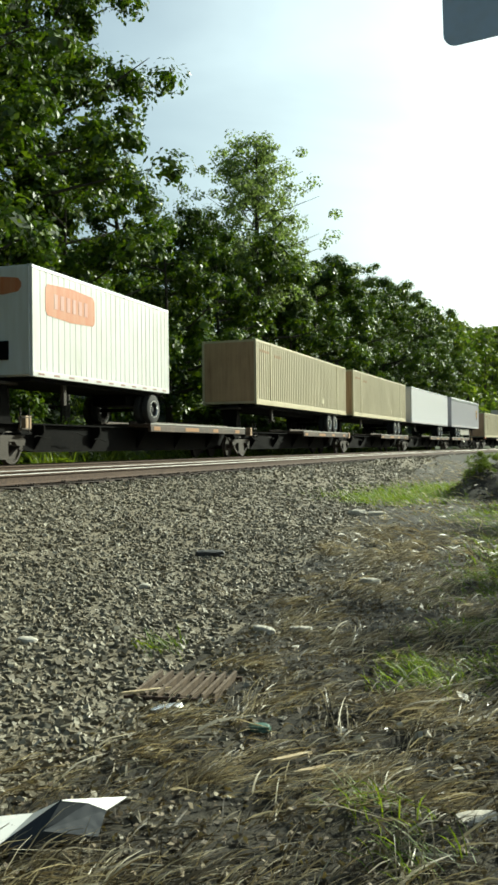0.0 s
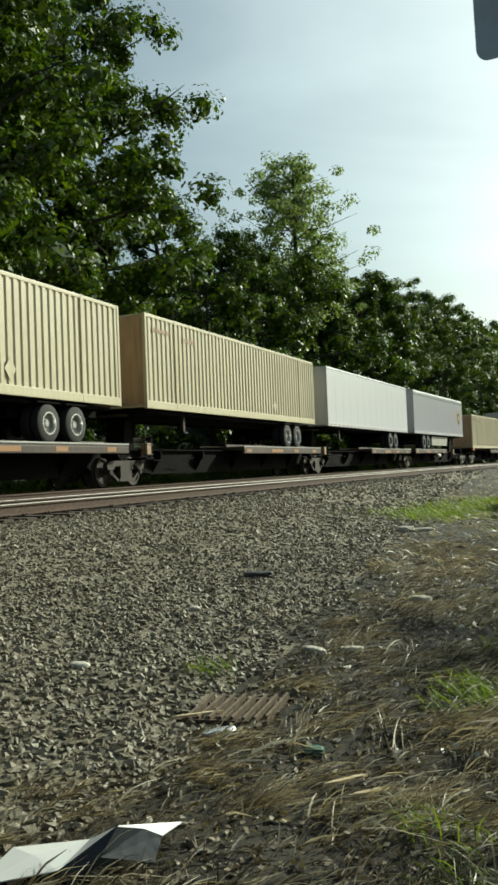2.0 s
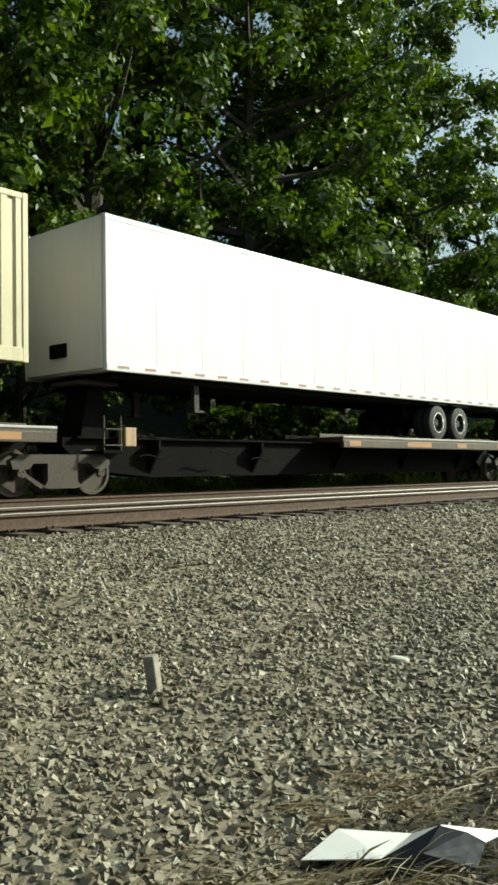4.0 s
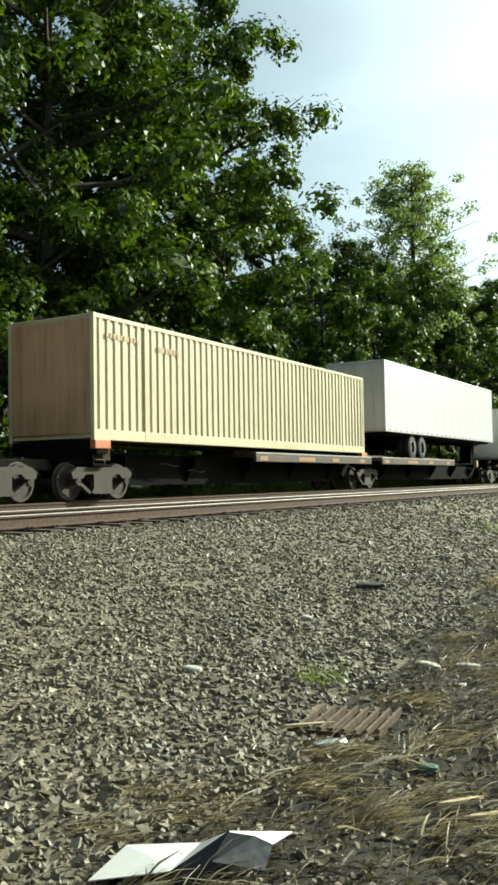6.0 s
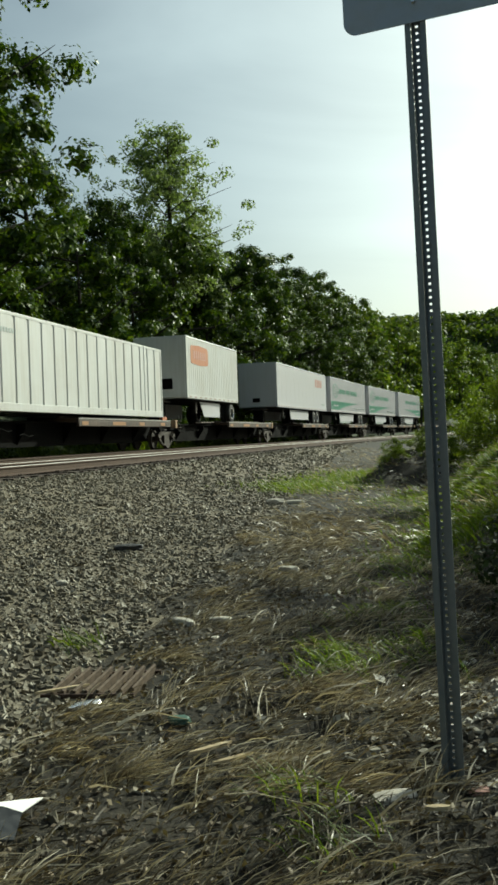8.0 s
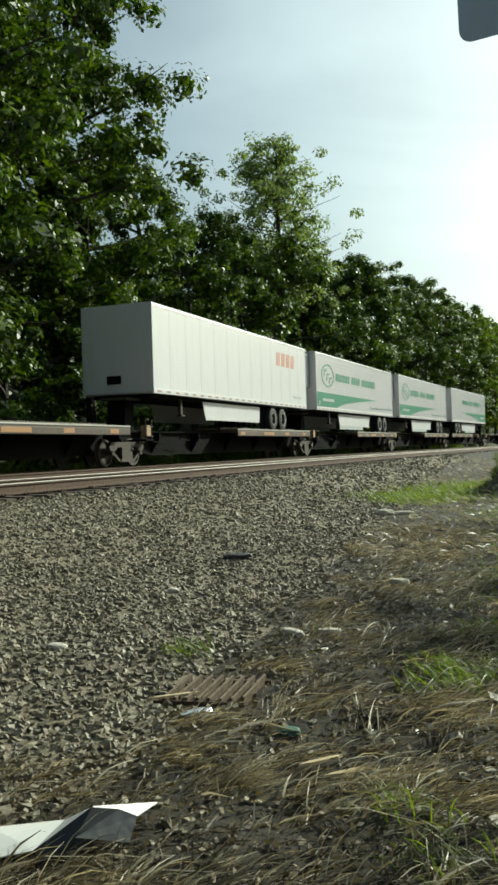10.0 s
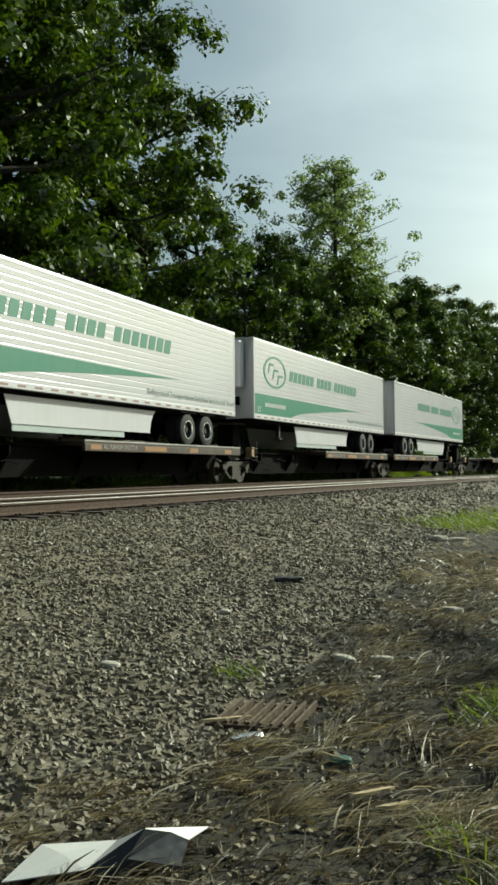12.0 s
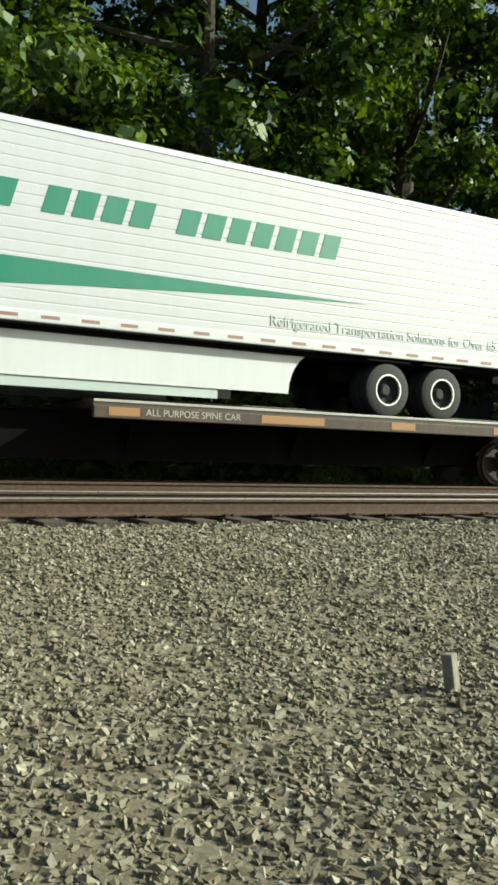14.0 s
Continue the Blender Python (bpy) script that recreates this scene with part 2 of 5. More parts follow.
M_SIGN = paint("bare_sign_aluminium", (0.42, 0.44, 0.46), (0.3, 0.31, 0.32), 0.3, 0.45, 0.6, False)
M_POST = paint("galvanised_sign_post", (0.22, 0.24, 0.25), (0.12, 0.12, 0.12), 0.4, 0.5, 0.5)
M_SHEET = paint("white_plastic_sheet", (0.680, 0.671, 0.637), (0.425, 0.391, 0.340), 0.4, 0.45, 0, False)
M_RAG = grainy("black_rubber_scrap", (0.012, 0.012, 0.012), (0.028, 0.027, 0.026), (0.05, 0.048, 0.045), 30, 0.6)
M_CONC = grainy("pale_broken_concrete", (0.34, 0.31, 0.25), (0.55, 0.51, 0.43), (0.7, 0.66, 0.57), 25, 0.9, 0, 0.006)
M_WOODCHIP = grainy("bleached_split_wood", (0.3, 0.22, 0.12), (0.5, 0.4, 0.24), (0.65, 0.55, 0.38), 20, 0.8, 0, 0.004)
M_FOIL = paint("crumpled_foil", (0.8, 0.8, 0.8), (0.4, 0.4, 0.4), 0.3, 0.25, 0.9, False)


# ---------------------------------------------------------------- mesh helpers
class Mesh:
    """Collects vertices and faces of one part."""

    def __init__(self):
        self.v, self.f = [], []

    def add(self, verts, faces):
        n = len(self.v)
        self.v += [tuple(p) for p in verts]
        self.f += [tuple(i + n for i in f) for f in faces]
        return self

    def box(self, x0, x1, y0, y1, z0, z1):
        return self.add([(x, y, z) for z in (z0, z1) for y in (y0, y1) for x in (x0, x1)],
                        [(0, 2, 3, 1), (4, 5, 7, 6), (0, 1, 5, 4), (2, 6, 7, 3), (0, 4, 6, 2), (1, 3, 7, 5)])

    def bevelled(self, x0, x1, y0, y1, z0, z1, b):
        bm = bmesh.new()
        bmesh.ops.create_cube(bm, size=1.0)
        for q in bm.verts:
            q.co = ((x0 + x1) / 2 + q.co.x * (x1 - x0), (y0 + y1) / 2 + q.co.y * (y1 - y0), (z0 + z1) / 2 + q.co.z * (z1 - z0))
        bmesh.ops.bevel(bm, geom=bm.edges[:], offset=b, segments=2, affect="EDGES", profile=0.6)
        bm.verts.index_update()
        self.add([q.co[:] for q in bm.verts], [[q.index for q in f.verts] for f in bm.faces])
        bm.free()
        return self

    def prism(self, poly, axis, a, b):
        """A polygon of 2D points, pushed from a to b along an axis (0 x, 1 y, 2 z)."""
        n = len(poly)

        def at(p, h):
            q = list(p)
            q.insert(axis, h)
            return q
        vs = [at(p, a) for p in poly] + [at(p, b) for p in poly]
        fs = [(i, (i + 1) % n, n + (i + 1) % n, n + i) for i in range(n)]
        return self.add(vs, fs + [tuple(range(n))[::-1], tuple(range(n, 2 * n))])

    def lathe(self, prof, centre, n=20, axis=0):
        """Rings of (position along the axis, radius) round an axis through centre."""
        vs, fs = [], []
        for h, r in prof:
            for i in range(n):
                a = 2 * math.pi * i / n
                o = [r * math.cos(a), r * math.sin(a)]
                o.insert(axis, h)
                vs.append([centre[k] + o[k] for k in range(3)])
        for j in range(len(prof) - 1):
            for i in range(n):
                k = (i + 1) % n
                fs.append((j * n + i, j * n + k, (j + 1) * n + k, (j + 1) * n + i))
        return self.add(vs, fs)

    def tube(self, pts, radii, n=6):
        vs, fs = [], []
        for i, p in enumerate(pts):
            d = (Vector(pts[min(i + 1, len(pts) - 1)]) - Vector(pts[max(i - 1, 0)])).normalized()
            u = d.orthogonal().normalized()
            w = d.cross(u)
            for k in range(n):
                a = 2 * math.pi * k / n
                vs.append(Vector(p) + radii[i] * (u * math.cos(a) + w * math.sin(a)))
        for i in range(len(pts) - 1):
            for k in range(n):
                q = (k + 1) % n
                fs.append((i * n + k, i * n + q, (i + 1) * n + q, (i + 1) * n + k))
        return self.add(vs, fs + [tuple(range(n))[::-1], tuple(range((len(pts) - 1) * n, len(pts) * n))])

    def data(self, name, mat, soft=False):
        me = bpy.data.meshes.new(name)
        me.from_pydata(self.v, [], self.f)
        me.materials.append(mat)
        if soft:
            me.shade_smooth()
            me.set_sharp_from_angle(angle=radians(35))
        me.update()
        return me


def quick(name, verts, faces, mat):
    """A mesh from arrays of vertices and of faces with equal numbers of corners."""
    me = bpy.data.meshes.new(name)
    n, k = faces.shape
    me.vertices.add(len(verts))
    me.vertices.foreach_set("co", np.asarray(verts, dtype=np.float32).ravel())
    me.loops.add(n * k)
    me.loops.foreach_set("vertex_index", np.asarray(faces, dtype=np.int32).ravel())
    me.polygons.add(n)
    me.polygons.foreach_set("loop_start", np.arange(0, n * k, k, dtype=np.int32))
    me.materials.append(mat)
    me.update(calc_edges=True)
    me.validate()
    return me


def part(name, mesh, mat, parent=None, label="", soft=False):
    ob = new(name, mesh.data(name, mat, soft) if isinstance(mesh, Mesh) else mesh)
    if parent:
        ob.parent = parent
    return tagged(ob, label)


def thing(name, label, category, group=""):
    return tagged(new(name), label, category, group)


# ---------------------------------------------------------------- ground: one sheet to the horizon
def spread(lo, hi, step, ends):
    """Even steps from lo to hi, then steps that grow out to -ends and ends."""
    mid = list(np.arange(lo, hi + 1e-6, step))
    out, back, s, a, b = [], [], step, mid[-1], mid[0]
    while a < ends or b > -ends:
        s *= 1.35
        a, b = a + s, b - s
        out.append(a)
        back.append(b)
    return np.array(back[::-1] + mid + out)


def gravel_edge(y):
    return 1.75 + 0.11 * max(0.0, y - 3) + 0.28 * noise.noise((y * 0.7, 0, 5)) + 0.12 * noise.noise((y * 2.6, 1, 5))


def build_ground():
    gx = np.unique(np.round(np.concatenate([spread(-20.0, 5.0, 0.22, 2500), np.arange(-1.8, 2.2, 0.06)]), 3))
    gy = np.unique(np.round(np.concatenate([spread(-4.0, 42.0, 0.3, 2500), np.arange(1.4, 9.0, 0.075)]), 3))
    verts = np.array([(x, y, ground_z(x, y)) for y in gy for x in gx])
    nx, ny = len(gx), len(gy)
    i, j = np.meshgrid(np.arange(nx - 1), np.arange(ny - 1))
    a = (j * nx + i).ravel()
    faces = np.stack([a, a + 1, a + nx + 1, a + nx], 1)
    me = quick("ground", verts, faces, M_DIRT)
    me.materials.append(M_BALLAST_BED)
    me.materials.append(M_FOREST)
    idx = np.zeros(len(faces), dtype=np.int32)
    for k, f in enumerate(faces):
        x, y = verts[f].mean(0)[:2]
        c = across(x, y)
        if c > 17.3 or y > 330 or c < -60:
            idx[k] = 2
        elif c > gravel_edge(y):
            idx[k] = 1
    me.polygons.foreach_set("material_index", idx)
    me.shade_smooth()
    ob = new("ground", me)
    tagged(ob, "grey railway ballast running into dry weedy dirt and wooded slope", "ground", kind="structure")


build_ground()


def stones(name, places, sizes, mat, rng, flat=0.5):
    """Angular broken stones: squashed, skewed blocks with knocked corners."""
    n = len(places)
    cube = np.array([(x, y, z) for z in (-1, 1) for y in (-1, 1) for x in (-1, 1)], dtype=float)
    quad = np.array([(0, 2, 3, 1), (4, 5, 7, 6), (0, 1, 5, 4), (2, 6, 7, 3), (0, 4, 6, 2), (1, 3, 7, 5)])
    v = cube[None] * (0.28 + 0.72 * rng.random((n, 8, 3)))
    v *= (sizes[:, None] * (0.65 + 0.7 * rng.random((n, 3))) * np.array([1, 1, flat]))[:, None] * 0.5
    q = rng.normal(size=(n, 4)) * np.array([1, 0.3, 0.3, 1])
    q /= np.linalg.norm(q, axis=1)[:, None]
    w, x, y, z = q.T
    rot = np.stack([1 - 2 * (y * y + z * z), 2 * (x * y - z * w), 2 * (x * z + y * w), 2 * (x * y + z * w), 1 - 2 * (x * x + z * z), 2 * (y * z - x * w),
                    2 * (x * z - y * w), 2 * (y * z + x * w), 1 - 2 * (x * x + y * y)], 1).reshape(n, 3, 3)
    v = np.einsum("nij,nkj->nki", rot, v) + places[:, None]
    me = quick(name, v.reshape(-1, 3), (quad[None] + 8 * np.arange(n)[:, None, None]).reshape(-1, 4), mat)
    me.shade_flat()
    return me


def build_ballast():
    rng = np.random.default_rng(3)
    pts, size = [], []
    for y0, y1, dens, s in ((-9, -1.5, 60, 0.05), (-1.5, 4, 1250, 0.034), (4, 7.5, 950, 0.037), (7.5, 12, 560, 0.039), (12, 20, 240, 0.049), (20, 36, 60, 0.072), (36, 70, 12, 0.11)):
        for _ in range(int(dens * (y1 - y0) * 6.8)):
            y = y0 + (y1 - y0) * rng.random()
            c = 1.2 + 6.85 * rng.random()
            g = gravel_edge(y)
            if c < g and rng.random() > 0.25 * math.exp((c - g) * 2.5):
                continue
            if y < 1 and rng.random() < 0.05 * (1 - y) * max(0.0, c - 1.5):
                continue
            x = XC - math.sqrt((XC + c) ** 2 - y * y)
            k = s * (0.64 + 1.0 * rng.random() ** 1.6)
            pts.append((x, y, ground_z(x, y) + k * (-0.06 + 0.26 * rng.random())))
            size.append(k)
    ob = new("ballast_stones", stones("ballast_stones", np.array(pts), np.array(size), M_STONE, rng, 0.54))
    tagged(ob, "loose angular grey and tan crushed stone ballast", "gravel", kind="stuff")
    # between and beside the rails, seen edge-on
    pts, size = [], []
    for _ in range(9000):
        y, c = -2 + 60 * rng.random() ** 1.5, 7.5 + 9.0 * rng.random()
        x = XC - math.sqrt((XC + c) ** 2 - y * y)
        k = 0.06 * (0.6 + 0.7 * rng.random())
        pts.append((x, y, -0.245 + 0.025 * rng.random()))
        size.append(k)
    ob = new("track_ballast", stones("track_ballast", np.array(pts), np.array(size), M_RUSTSTONE, rng))
    tagged(ob, "brown rust-stained stone ballast between the rails", "gravel", kind="stuff")


M_RUSTSTONE = island("rust_stained_ballast", ((0.035, 0.026, 0.019), (0.07, 0.052, 0.038), (0.11, 0.083, 0.06), (0.06, 0.05, 0.04)), 0.9)
build_ballast()


# ---------------------------------------------------------------- the two tracks
RAIL_HEAD = ((-0.034, -0.009), (0.034, -0.009), (0.026, 0.0), (-0.026, 0.0))
RAIL_WEB = ((-0.07, -0.18), (0.07, -0.18), (0.07, -0.168), (0.012, -0.145), (0.009, -0.042), (0.036, -0.036), (0.036, -0.0085), (-0.036, -0.0085), (-0.036, -0.036), (-0.009, -0.042), (-0.012, -0.145), (-0.07, -0.168))


def sweep(outline, c, s0, s1, step):
    m = Mesh()
    n, k = len(outline), int((s1 - s0) / step)
    vs, fs = [], []
    for i in range(k + 1):
        p = arc(c, s0 + (s1 - s0) * i / k)
        vs += [p @ Vector((x, 0, z)) for x, z in outline]
    for i in range(k):
        for j in range(n):
            q = (j + 1) % n
            fs.append((i * n + j, i * n + q, (i + 1) * n + q, (i + 1) * n + j))
    return m.add(vs, fs + [tuple(range(n)), tuple(range(k * n, k * n + n))[::-1]])


def build_track(c, name, label, count, head):
    t = tagged(new(name), label, "railway track", kind="structure")
    for side in (-0.7525, 0.7525):
        r = part("rail", sweep(RAIL_WEB, c + side, -60, 420, 3), M_RUST, t)
        part("rail_head", sweep(RAIL_HEAD, c + side, -60, 420, 3), head, r, "worn running surface")
    m = Mesh().bevelled(-1.3, 1.3, -0.115, 0.115, -0.36, -0.19, 0.012)
    for sx in (-1, 1):
        for e in (-0.7525, 0.7525):
            m.box(e - 0.17, e + 0.17, -0.09, 0.09, -0.195, -0.178)
            m.box(e + sx * 0.09 - 0.014, e + sx * 0.09 + 0.014, -0.06, -0.032, -0.18, -0.155)
            m.box(e + sx * 0.09 - 0.014, e + sx * 0.09 + 0.014, 0.032, 0.06, -0.18, -0.155)
    me = m.data("tie", M_TIE)
    rest = Mesh()
    for i in range(760):
        s = -20 + 0.52 * i
        k = arc(c + random.uniform(-0.04, 0.04), s + random.uniform(-0.03, 0.03), random.uniform(-0.015, 0.0))
        if 20 <= i < 20 + count:
            o = new("tie", me)
            o.parent, o.matrix_basis = t, k @ pose(0, 0, 0, 0, 0, random.uniform(-0.8, 0.8))
        else:
            b = Mesh().box(-1.3, 1.3, -0.115, 0.115, -0.36, -0.19)
            rest.add([k @ Vector(q) for q in b.v], b.f)
    tagged(part("distant_ties", rest, M_TIE, t), kind="stuff")


# ---------------------------------------------------------------- the train
def lettering(text, size, mat, name, shear=0.0, thick=0.004):
    """Readable words as a thin mesh in the y-z plane, reading along +y, facing +x."""
    cu = bpy.data.curves.new(name, "FONT")
    cu.body, cu.size, cu.shear, cu.extrude = text, size, shear, thick
    o = bpy.data.objects.new(name, cu)
    scene.collection.objects.link(o)
    bpy.context.view_layer.update()
    me = bpy.data.meshes.new_from_object(o.evaluated_get(bpy.context.evaluated_depsgraph_get()))
    bpy.data.objects.remove(o)
    me.transform(Matrix(((0, 0, 1, 0), (1, 0, 0, 0), (0, 1, 0, 0), (0, 0, 0, 1))))
    me.materials.clear()
    me.materials.append(mat)
    return me


def plate(poly, x, thick=0.006):
    """A flat shape on the side of a trailer: 2D points (y, z)."""
    return Mesh().prism(poly, 0, x, x + thick)


def bars(words, y0, y1, z0, z1, x, slant=0.0, gap=0.3):
    """Plain slanted bars, one group for each count in words, in place of a maker's lettering."""
    total = sum(words) + 0.75 * (len(words) - 1)
    w = (y1 - y0) / total
    m, y = Mesh(), y0
    h = z1 - z0
    for n in words:
        for _ in range(n):
            a, b = y + w * gap / 2, y + w * (1 - gap / 2)
            m.prism(((a, z0), (b, z0), (b + slant * h, z1), (a + slant * h, z1)), 0, x, x + 0.006)
            y += w
        y += 0.75 * w
    return m


def corrugated(y0, y1, z0, z1, x, pitch, depth, share=0.5):
    """A side wall of upright trapezoid ribs; outer faces at x, inner at x - depth."""
    n = max(1, round((y1 - y0) / pitch))
    p, prof = (y1 - y0) / n, []
    for i in range(n):
        a = y0 + i * p
        prof += [(a, x - depth), (a + p * (1 - share) * 0.7, x - depth), (a + p * (1 - share), x), (a + p * 0.93, x)]
    prof.append((y1, x - depth))
    vs = [(px, py, z) for py, px in prof for z in (z0, z1)]
    return Mesh().add(vs, [(2 * i, 2 * i + 2, 2 * i + 3, 2 * i + 1) for i in range(len(prof) - 1)])


def fluted(y0, y1, z0, z1, x, pitch, depth):
    """A side wall of level flutes running the length."""
    n = round((z1 - z0) / pitch)
    p, prof = (z1 - z0) / n, []
    for i in range(n):
        a = z0 + i * p
        prof += [(a, x - depth), (a + 0.1 * p, x), (a + 0.15 * p, x), (a + 0.87 * p, x), (a + 0.9 * p, x)]
    prof.append((z1, x - depth))
    vs = [(px, y, pz) for pz, px in prof for y in (y0, y1)]
    return Mesh().add(vs, [(2 * i, 2 * i + 1, 2 * i + 3, 2 * i + 2) for i in range(len(prof) - 1)])


HW = 1.3     # half the width of a trailer
TOP, HEM, DECK = 5.25, 2.32, 1.25


def road_wheels(t, y, pale=False):
    """Twin tyres on both ends of an axle, standing on the deck."""
    r = 0.49
    z = DECK + r
    ax = part("axle", Mesh().lathe(((-0.95, 0.06), (0.95, 0.06)), (0, y, z), 10), M_BLACK, t)
    for s in (1, -1):
        for off in (1.12, 0.80):
            prof = [(off + dx * 0.13, rr) for dx, rr in ((-1, 0.27), (-1, 0.42), (-0.75, r - 0.01), (0, r), (0.75, r - 0.01), (1, 0.42), (1, 0.27))]
            ty = part("tyre", Mesh().lathe([(s * h, q) for h, q in prof], (0, y, z), 28), M_TYRE, ax, soft=True)
            if off > 1:
                rim = [(0.11, 0.292), (0.135, 0.288), (0.135, 0.262), (0.10, 0.252)]
                dish = [(0.10, 0.254), (0.0, 0.235), (-0.03, 0.13), (0.03, 0.11), (0.06, 0.08), (0.06, 0.0)]
                part("rim", Mesh().lathe([(s * (off + h), q) for h, q in rim], (0, y, z), 28), M_ALU, ax, "bright metal rim edge", True)
                part("wheel_disc", Mesh().lathe([(s * (off + h), q) for h, q in dish], (0, y, z), 28), M_RIM if pale else M_TYRE, ax, "", True)


def running_gear(t, L, axles, legs, flip, skirt=None, skirt_mat=None, pale=False, arch=0.0):
    """Wheels, slider, landing legs and side skirts below a trailer L long, nose at y = 0 unless flipped."""
    f = (lambda y: L - y) if flip else (lambda y: y)
    for a in axles:
        road_wheels(t, f(a), pale)
    a0, a1 = sorted((f(min(axles) - 0.9), f(max(axles) + 0.9)))
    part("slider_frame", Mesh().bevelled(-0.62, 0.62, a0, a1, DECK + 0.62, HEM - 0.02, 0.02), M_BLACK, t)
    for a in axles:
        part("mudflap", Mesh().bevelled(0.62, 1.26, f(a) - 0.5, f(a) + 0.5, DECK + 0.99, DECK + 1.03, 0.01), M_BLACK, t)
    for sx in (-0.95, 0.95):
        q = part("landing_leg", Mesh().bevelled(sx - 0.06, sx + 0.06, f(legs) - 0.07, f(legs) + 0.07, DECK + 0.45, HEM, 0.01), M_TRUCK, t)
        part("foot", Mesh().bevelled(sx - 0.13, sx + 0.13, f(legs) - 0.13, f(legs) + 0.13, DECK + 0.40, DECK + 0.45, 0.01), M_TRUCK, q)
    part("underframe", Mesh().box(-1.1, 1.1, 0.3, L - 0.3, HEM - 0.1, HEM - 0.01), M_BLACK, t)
    if skirt:
        y0, y1 = sorted((f(skirt[0]), f(skirt[1])))
        s0, s1 = (0.75, 0.25) if not flip else (0.25, 0.75)
        for s in (1, -1):
            x0, x1 = sorted((s * 1.04, s * 1.065))
            if arch:
                # the lower rear corner is cut away in a quarter round before the wheels
                yf, yb, d = f(skirt[0]), f(skirt[1]), (-1 if flip else 1)
                poly = [(yf, HEM), (yf + d * 0.3, 1.56), (yb - d * arch, 1.56)] + [(yb - d * arch * math.cos(radians(9 * k)), 1.56 + (HEM - 1.6) * math.sin(radians(9 * k))) for k in range(1, 11)] + [(yb, HEM)]
                part("side_skirt", Mesh().prism(poly, 0, *sorted((s * 1.04, s * 1.065))), skirt_mat or M_WHITE, t, "flat white aerodynamic side skirt with arched rear")
                part("skirt_strip", Mesh().box(*sorted((s * 1.03, s * 1.038)), *sorted((yf + d * 0.35, yb - d * 1.9)), 1.40, 1.6), M_GREYLET, t, "grey rubber strip below the skirt")
                continue
            part("side_skirt", Mesh().prism(((y0, HEM), (y0 + s0 * 0.4, 1.56), (y1 - s1 * 0.4, 1.56), (y1, HEM)), 0, x0, x1), skirt_mat or M_WHITE, t, "flat pale aerodynamic side skirt")


def shell(t, L, mat, side, ends=True, roof_mat=None, top=TOP, hem=HEM, side_soft=False):
    """The box of a trailer: core, roof, corner posts, rails and the two side walls."""
    part("box_core", Mesh().box(-HW + 0.06, HW - 0.06, 0.05, L - 0.05, hem + 0.02, top - 0.05), mat, t)
    part("roof", Mesh().bevelled(-HW + 0.02, HW - 0.02, 0.02, L - 0.02, top - 0.06, top, 0.02), roof_mat or mat, t)
    for s in (1, -1):
        if side:
            w = side()
            if s < 0:
                w.v = [(-x, y, z) for x, y, z in w.v]
                w.f = [f[::-1] for f in w.f]
            part("side_wall", w, mat, t, "", side_soft)
        for y in (0.0, L - 0.09):
            part("corner_post", Mesh().bevelled(*sorted((s * (HW - 0.1), s * (HW + 0.006))), y, y + 0.09, hem, top - 0.01, 0.012), mat, t)


def hem_and_top(t, L, mat, hem_h=0.16, top_h=0.1, top=TOP, hem=HEM, dashes=0, top_mat=None):
    for s in (1, -1):
        r = min(0.14, top_h * 0.7)
        edge = [(HW - 0.16, top - top_h), (HW + 0.012, top - top_h)] + [(HW + 0.012 - r + r * math.cos(radians(9 * k)), top + 0.008 - r + r * math.sin(radians(9 * k))) for k in range(11)] + [(HW - 0.16, top + 0.008)]
        part("top_rail", Mesh().prism([(s * a, b) for a, b in edge], 1, 0.004, L - 0.004), top_mat or M_TRIM, t, "polished rounded top rail", True)
        part("bottom_rail", Mesh().bevelled(*sorted((s * (HW - 0.08), s * (HW + 0.012))), 0.004, L - 0.004, hem, hem + hem_h, 0.018), mat, t)
        for i in range(dashes):
            y = 0.4 + (L - 0.8) * i / (dashes - 1)
            part("marker_strip", Mesh().box(*sorted((s * (HW + 0.008), s * (HW + 0.016))), y - 0.14, y + 0.14, hem + 0.055, hem + 0.105), M_MARK, t)


def end_doors(t, y, out, mat, top=TOP, hem=HEM):
    """Two rear doors with lock rods; out: the way they face, 1 or -1 along y."""
    for s in (1, -1):
        x0, x1 = sorted((s * 0.01, s * (HW - 0.1)))
        d = part("door", Mesh().bevelled(x0, x1, *sorted((y, y + out * 0.04)), hem + 0.1, top - 0.12, 0.012), mat, t)
        for k in (0.3, 0.85):
            part("lock_rod", Mesh().lathe(((hem + 0.15, 0.017), (top - 0.2, 0.017)), (s * k, y + out * 0.065, 0), 8, 2), M_ALU, d)


